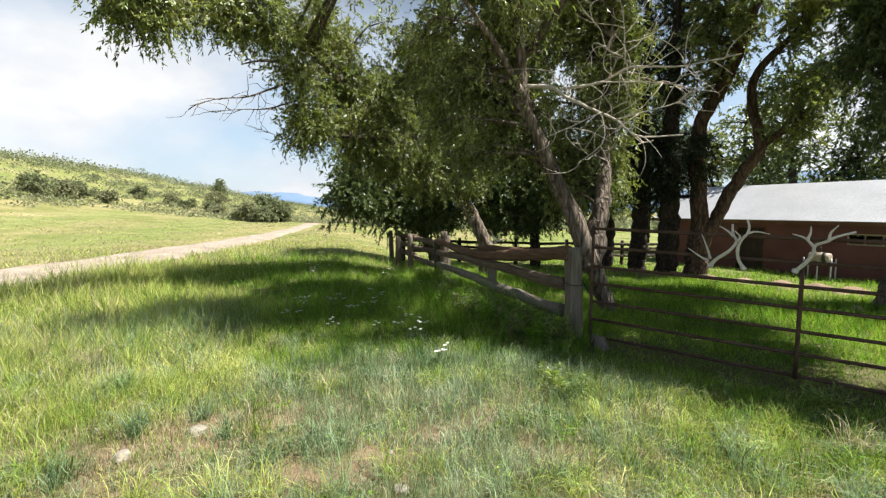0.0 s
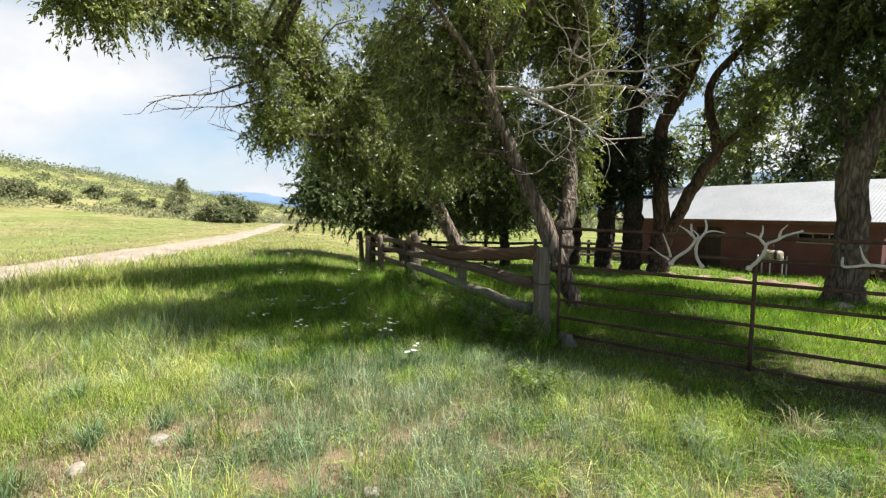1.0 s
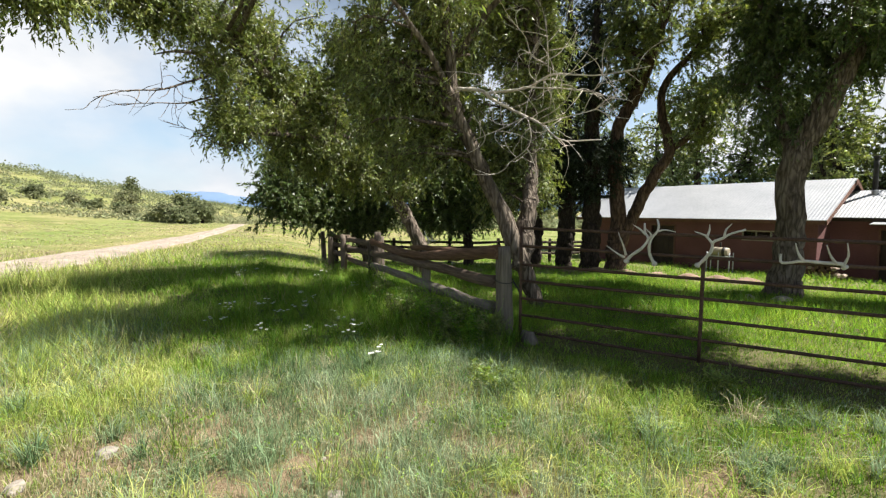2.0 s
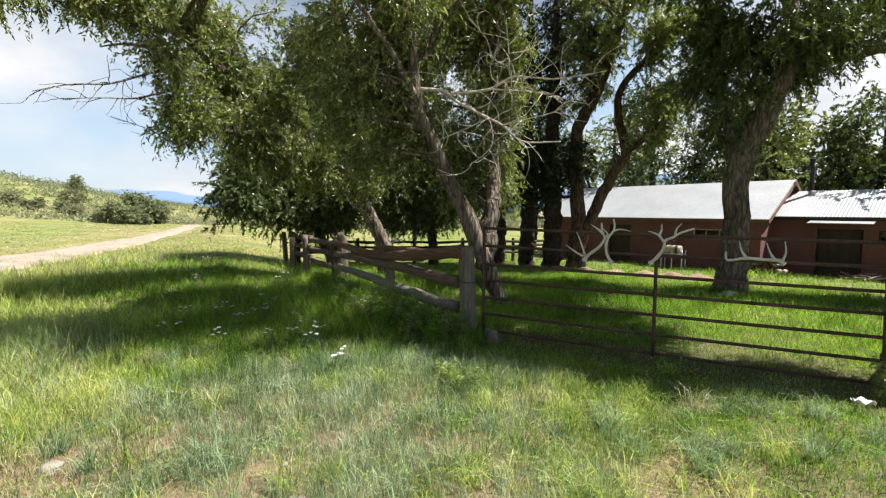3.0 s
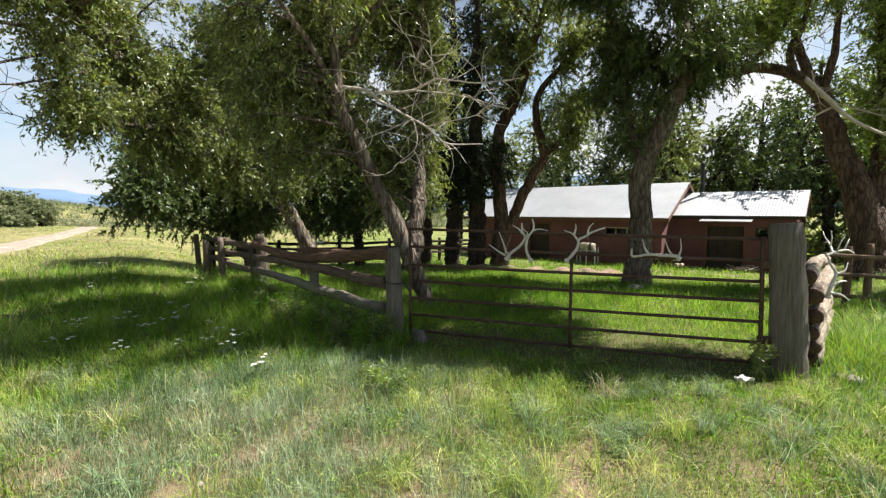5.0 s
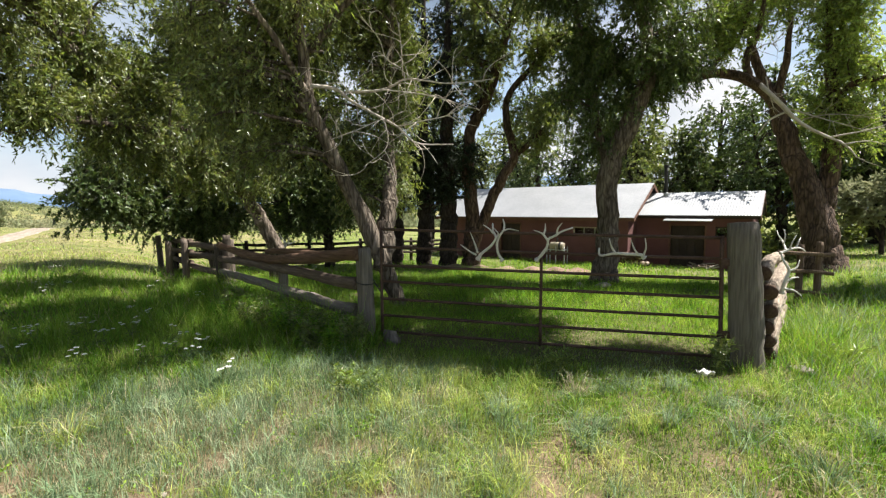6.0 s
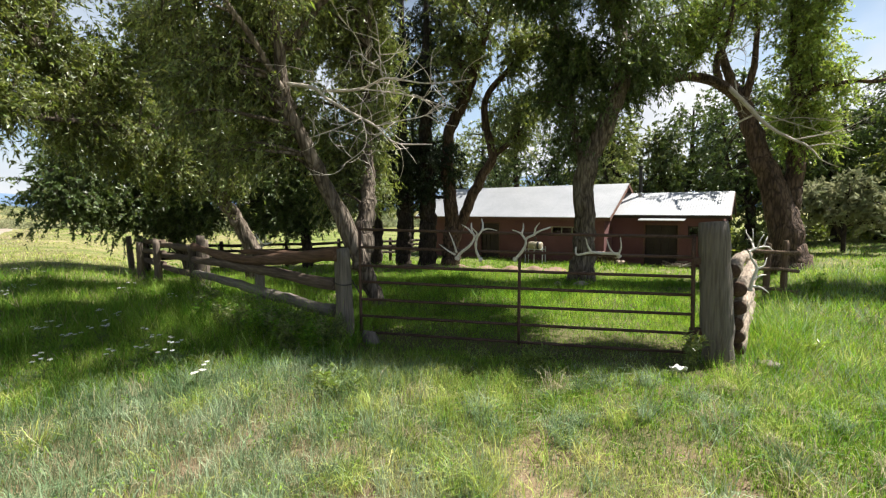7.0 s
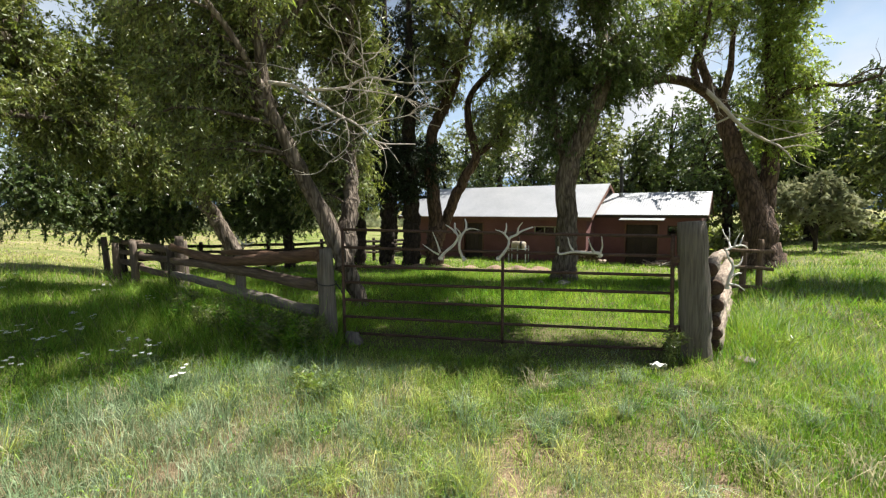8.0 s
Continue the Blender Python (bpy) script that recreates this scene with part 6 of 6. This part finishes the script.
def weed(seed, H, mat, lab):
    """A leafy weed: several stems with narrow alternate leaves."""
    rng = np.random.default_rng(seed)
    t = thing("weed", (0, 0, 0), lab, "weed", group="weeds along the fence")
    LP, LD = [], []
    for k in range(9):
        a = rng.uniform(0, 2 * np.pi)
        b = np.array([rng.normal(0, 0.05), rng.normal(0, 0.05), -0.02])
        h = H * rng.uniform(0.6, 1.15)
        P = curve_points([b, b + np.array([0.04 * np.cos(a), 0.04 * np.sin(a), h * 0.55]), b + np.array([0.15 * np.cos(a), 0.15 * np.sin(a), h])], 9)
        part("stem", tubes_mesh("stem", [tube(P, np.linspace(0.005, 0.002, 9), 5)]), STEM, t)
        f = rng.uniform(0.15, 1.0, 34)
        Q = P[(f * 8).astype(int)]
        LP.append(Q)
        LD.append(unit(rng.standard_normal(Q.shape) * np.array([1, 1, 0.45]) + np.array([0, 0, 0.25])))
    v, q = leaf_quads(np.vstack(LP), np.vstack(LD), 0.075, 0.018, rng)
    part("foliage", fast_mesh("foliage", v, q), mat, t)
    return t


def build_weeds():
    rng = np.random.default_rng(8)
    dark = [weed(500, 0.50, LEAF, "upright leafy green weed at the fence foot"), weed(501, 0.42, GRASS_LUSH, "bushy green weed beside the fence")]
    light = [weed(502, 0.22, LEAF_BRIGHT, "low yellow-green weed in the grass")]
    sd = [(1.55, 5.75), (1.35, 6.0), (1.2, 6.35), (1.05, 6.8), (0.95, 7.2), (0.8, 7.6), (0.75, 8.1), (0.6, 8.6), (1.0, 5.75), (0.75, 6.5), (1.3, 5.5), (0.35, 8.2), (1.6, 6.5), (0.45, 7.3),
          (4.97, 3.02), (10.6, 5.4), (10.2, 5.3), (9.4, 4.9), (8.6, 4.5), (10.9, 4.3)]
    for k in range(34):
        f = rng.uniform(0, 1) ** 1.3
        sd.append((1.55 - 1.25 * f - abs(rng.normal(0, 0.28)), 5.55 + 3.6 * f + rng.normal(0, 0.12)))
    sl = [(1.06, 4.22), (1.2, 4.1), (3.4, 3.9), (6.6, 2.6)]
    for i, (x, y) in enumerate(sd + sl):
        src = dark[i % 2] if i < len(sd) else light[0]
        m = pose(x, y, gz(x, y), rz=rng.uniform(0, 360))
        if i < 2 or i == len(sd):
            src.matrix_basis = m
        else:
            copy_thing(src, m)


build_weeds()


def stone(x, y, sx, sy, sz, seed, lab="pale field stone half sunk in the grass"):
    rng = np.random.default_rng(seed)
    bm = bmesh.new()
    bmesh.ops.create_icosphere(bm, subdivisions=3, radius=1.0)
    ph = rng.uniform(0, 6, 6)
    for v in bm.verts:
        c = v.co.copy()
        k = 1 + 0.16 * math.sin(3 * c.x + ph[0]) * math.cos(2.5 * c.y + ph[1]) + 0.10 * math.sin(5 * c.z + ph[2] + 2 * c.x) + 0.04 * math.sin(11 * c.y + ph[3])
        v.co = Vector((c.x * sx * k, c.y * sy * k, c.z * sz * k))
    solo("stone", bm, STONE, (x, y, gz(x, y) + sz * 0.25), lab, "stone", smooth=True, rz=rng.uniform(0, 180), group="field stones")


for _k, _a in enumerate(((-1.89, 3.34, 0.09, 0.06, 0.045), (-2.18, 2.95, 0.06, 0.05, 0.04), (-0.25, 2.71, 0.06, 0.05, 0.03), (-0.38, 3.17, 0.03, 0.025, 0.02), (8.6, 8.4, 0.22, 0.15, 0.10), (8.2, 8.8, 0.13, 0.1, 0.08),
                         (5.80, 2.64, 0.16, 0.09, 0.055), (-2.7, 3.4, 0.04, 0.03, 0.025), (1.5, 2.6, 0.03, 0.03, 0.02))):
    stone(*_a, seed=600 + _k)


def build_scraps():
    rng = np.random.default_rng(2)
    bm = bmesh.new()
    bmesh.ops.create_grid(bm, x_segments=8, y_segments=5, size=0.5)
    for v in bm.verts:
        x, y = v.co.x, v.co.y
        v.co = Vector((x * 0.15, y * 0.08, 0.03 + 0.02 * math.sin(9 * x + 3 * y) + 0.015 * math.cos(13 * y)))
    bmesh.ops.solidify(bm, geom=bm.faces[:], thickness=0.004)
    solo("paper_scrap", bm, WHITEPAPER, (4.42, 2.84, gz(4.4, 2.84) + 0.09), "crumpled white scrap lying in the grass", "scrap", smooth=True, rz=-30)
    P = np.array([(0.02 * math.sin(k), 0.01 * k, -0.12 + 0.045 * k) for k in range(7)])
    solo("stump", tubes_mesh("stump", [tube(P, 0.10 * (1.15 - 0.05 * np.arange(7)), 14, 0.05, rng, flute=0.08)]), POSTWOOD, (2.02, 5.62, gz(2, 5.6)), "short grey weathered stump by the gate post", "stump")


build_scraps()


def h2w(x, y):
    c, s = math.cos(radians(HOUSE_RZ)), math.sin(radians(HOUSE_RZ))
    return HE[0] + c * x - s * y, HE[1] + s * x + c * y


def build_yard_things():
    rng = np.random.default_rng(4)
    x, y = h2w(-2.55, -1.0)
    z0 = gz(x, y)
    t = thing("barrel_grill", (x, y, z0), "old cream barrel grill on thin metal legs", "grill", rz=HOUSE_RZ)
    zc = 0.28 - z0
    part("barrel", tubes_mesh("barrel", [tube([(-0.29, 0, zc), (-0.28, 0, zc), (-0.15, 0, zc), (0, 0, zc), (0.15, 0, zc), (0.28, 0, zc), (0.29, 0, zc)], [0.10, 0.15, 0.165, 0.165, 0.165, 0.15, 0.10], 18)]), CREAM, t)
    part("band", tubes_mesh("band", [tube([(0.1, 0, zc), (0.2, 0, zc)], 0.168, 18)]), BLACKMETAL, t)
    part("chimney", pipe([(0.0, 0, zc + 0.15), (0.0, 0, zc + 0.34)], 0.03, 10), BLACKMETAL, t)
    for lx, ly in ((-0.38, -0.16), (0.38, -0.16), (-0.38, 0.16), (0.38, 0.16), (0.02, -0.17)):
        part("leg", pipe([(lx, ly, -0.05), (lx, ly, zc - 0.02)], 0.022, 8), TIN, t)
    for ly in (-0.16, 0.16):
        part("shelf_bar", pipe([(-0.4, ly, zc - 0.16), (0.4, ly, zc - 0.16)], 0.018, 8), TIN, t)
    # firewood stack at the house corner
    x, y = h2w(0.35, -0.35)
    w = thing("firewood_stack", (x, y, gz(x, y)), "small stack of split firewood against the house corner", "firewood", rz=HOUSE_RZ)
    for row in range(5):
        for k in range(6 - row // 2):
            px, pz = -0.45 + 0.17 * k + 0.08 * (row % 2) + rng.normal(0, 0.015), 0.07 + row * 0.105
            b = tube([(px, -0.2 + rng.normal(0, 0.03), pz), (px + rng.normal(0, 0.02), 0.2, pz)], [0.062, 0.06], 7, 0.12, rng)
            part("split_log", tubes_mesh("split_log", [b], False), LOGWOOD if rng.uniform() < 0.6 else LOGEND, w)
    x, y = h2w(2.6, 0.3)
    p = thing("wood_scrap_pile", (x, y, gz(x, y)), "low pile of broken boards and stones", "scrap pile", rz=HOUSE_RZ)
    for k in range(16):
        a = rng.uniform(0, 3.1)
        c = np.array([rng.normal(0, 0.3), rng.normal(0, 0.15), 0.04 + rng.uniform(0, 0.14)])
        d = np.array([math.cos(a), math.sin(a), rng.normal(0, 0.15)]) * rng.uniform(0.12, 0.3)
        part("board", tubes_mesh("board", [tube([c - d, c, c + d], 0.03, 5, 0.1, rng)], False), STONE if k % 3 == 0 else LOGWOOD, p)
    # low bank of bare earth before the house
    ctrl = np.array([(5.6, 16.0), (7.1, 14.9), (8.2, 13.6), (9.2, 12.4), (10.2, 11.6), (11.6, 11.0)])
    C = curve_points(np.c_[ctrl, np.zeros(len(ctrl))], 60)
    T = unit(np.gradient(C, axis=0))
    Nn = np.stack([T[:, 1], -T[:, 0], np.zeros(60)], -1)
    prof = np.linspace(-1, 1, 11)
    V = []
    for k in range(60):
        wdt = 0.5 + 0.22 * math.sin(k * 0.7) + 0.1 * math.sin(k * 1.9)
        hgt = (0.15 + 0.05 * math.sin(k * 0.9)) * min(1, k / 6, (59 - k) / 6)
        for u in prof:
            q = C[k] + Nn[k] * u * wdt
            V.append((q[0], q[1], gz(q[0], q[1]) - 0.02 + hgt * (1 - u * u) + 0.012 * math.sin(q[0] * 19) * math.sin(q[1] * 23)))
    i, j = np.meshgrid(np.arange(59), np.arange(10), indexing="ij")
    a = i * 11 + j
    solo("earth_bank", fast_mesh("earth_bank", np.array(V), np.stack([a, a + 1, a + 12, a + 11], -1).reshape(-1, 4), True), SOIL, (0, 0, 0), "low bank of bare pinkish earth in the yard", "earth", kind="structure")


build_yard_things()


def hitch_pole():
    t = thing("horse_rail", (6.6, 15.2, 2.2), "dark horizontal pole fixed between the pine trunks", "rail")
    log((5.9, 16.2, 2.2), (8.2, 14.9, 2.25), 0.06, 0.055, 300, BARK_DARK, t, "pole")


hitch_pole()
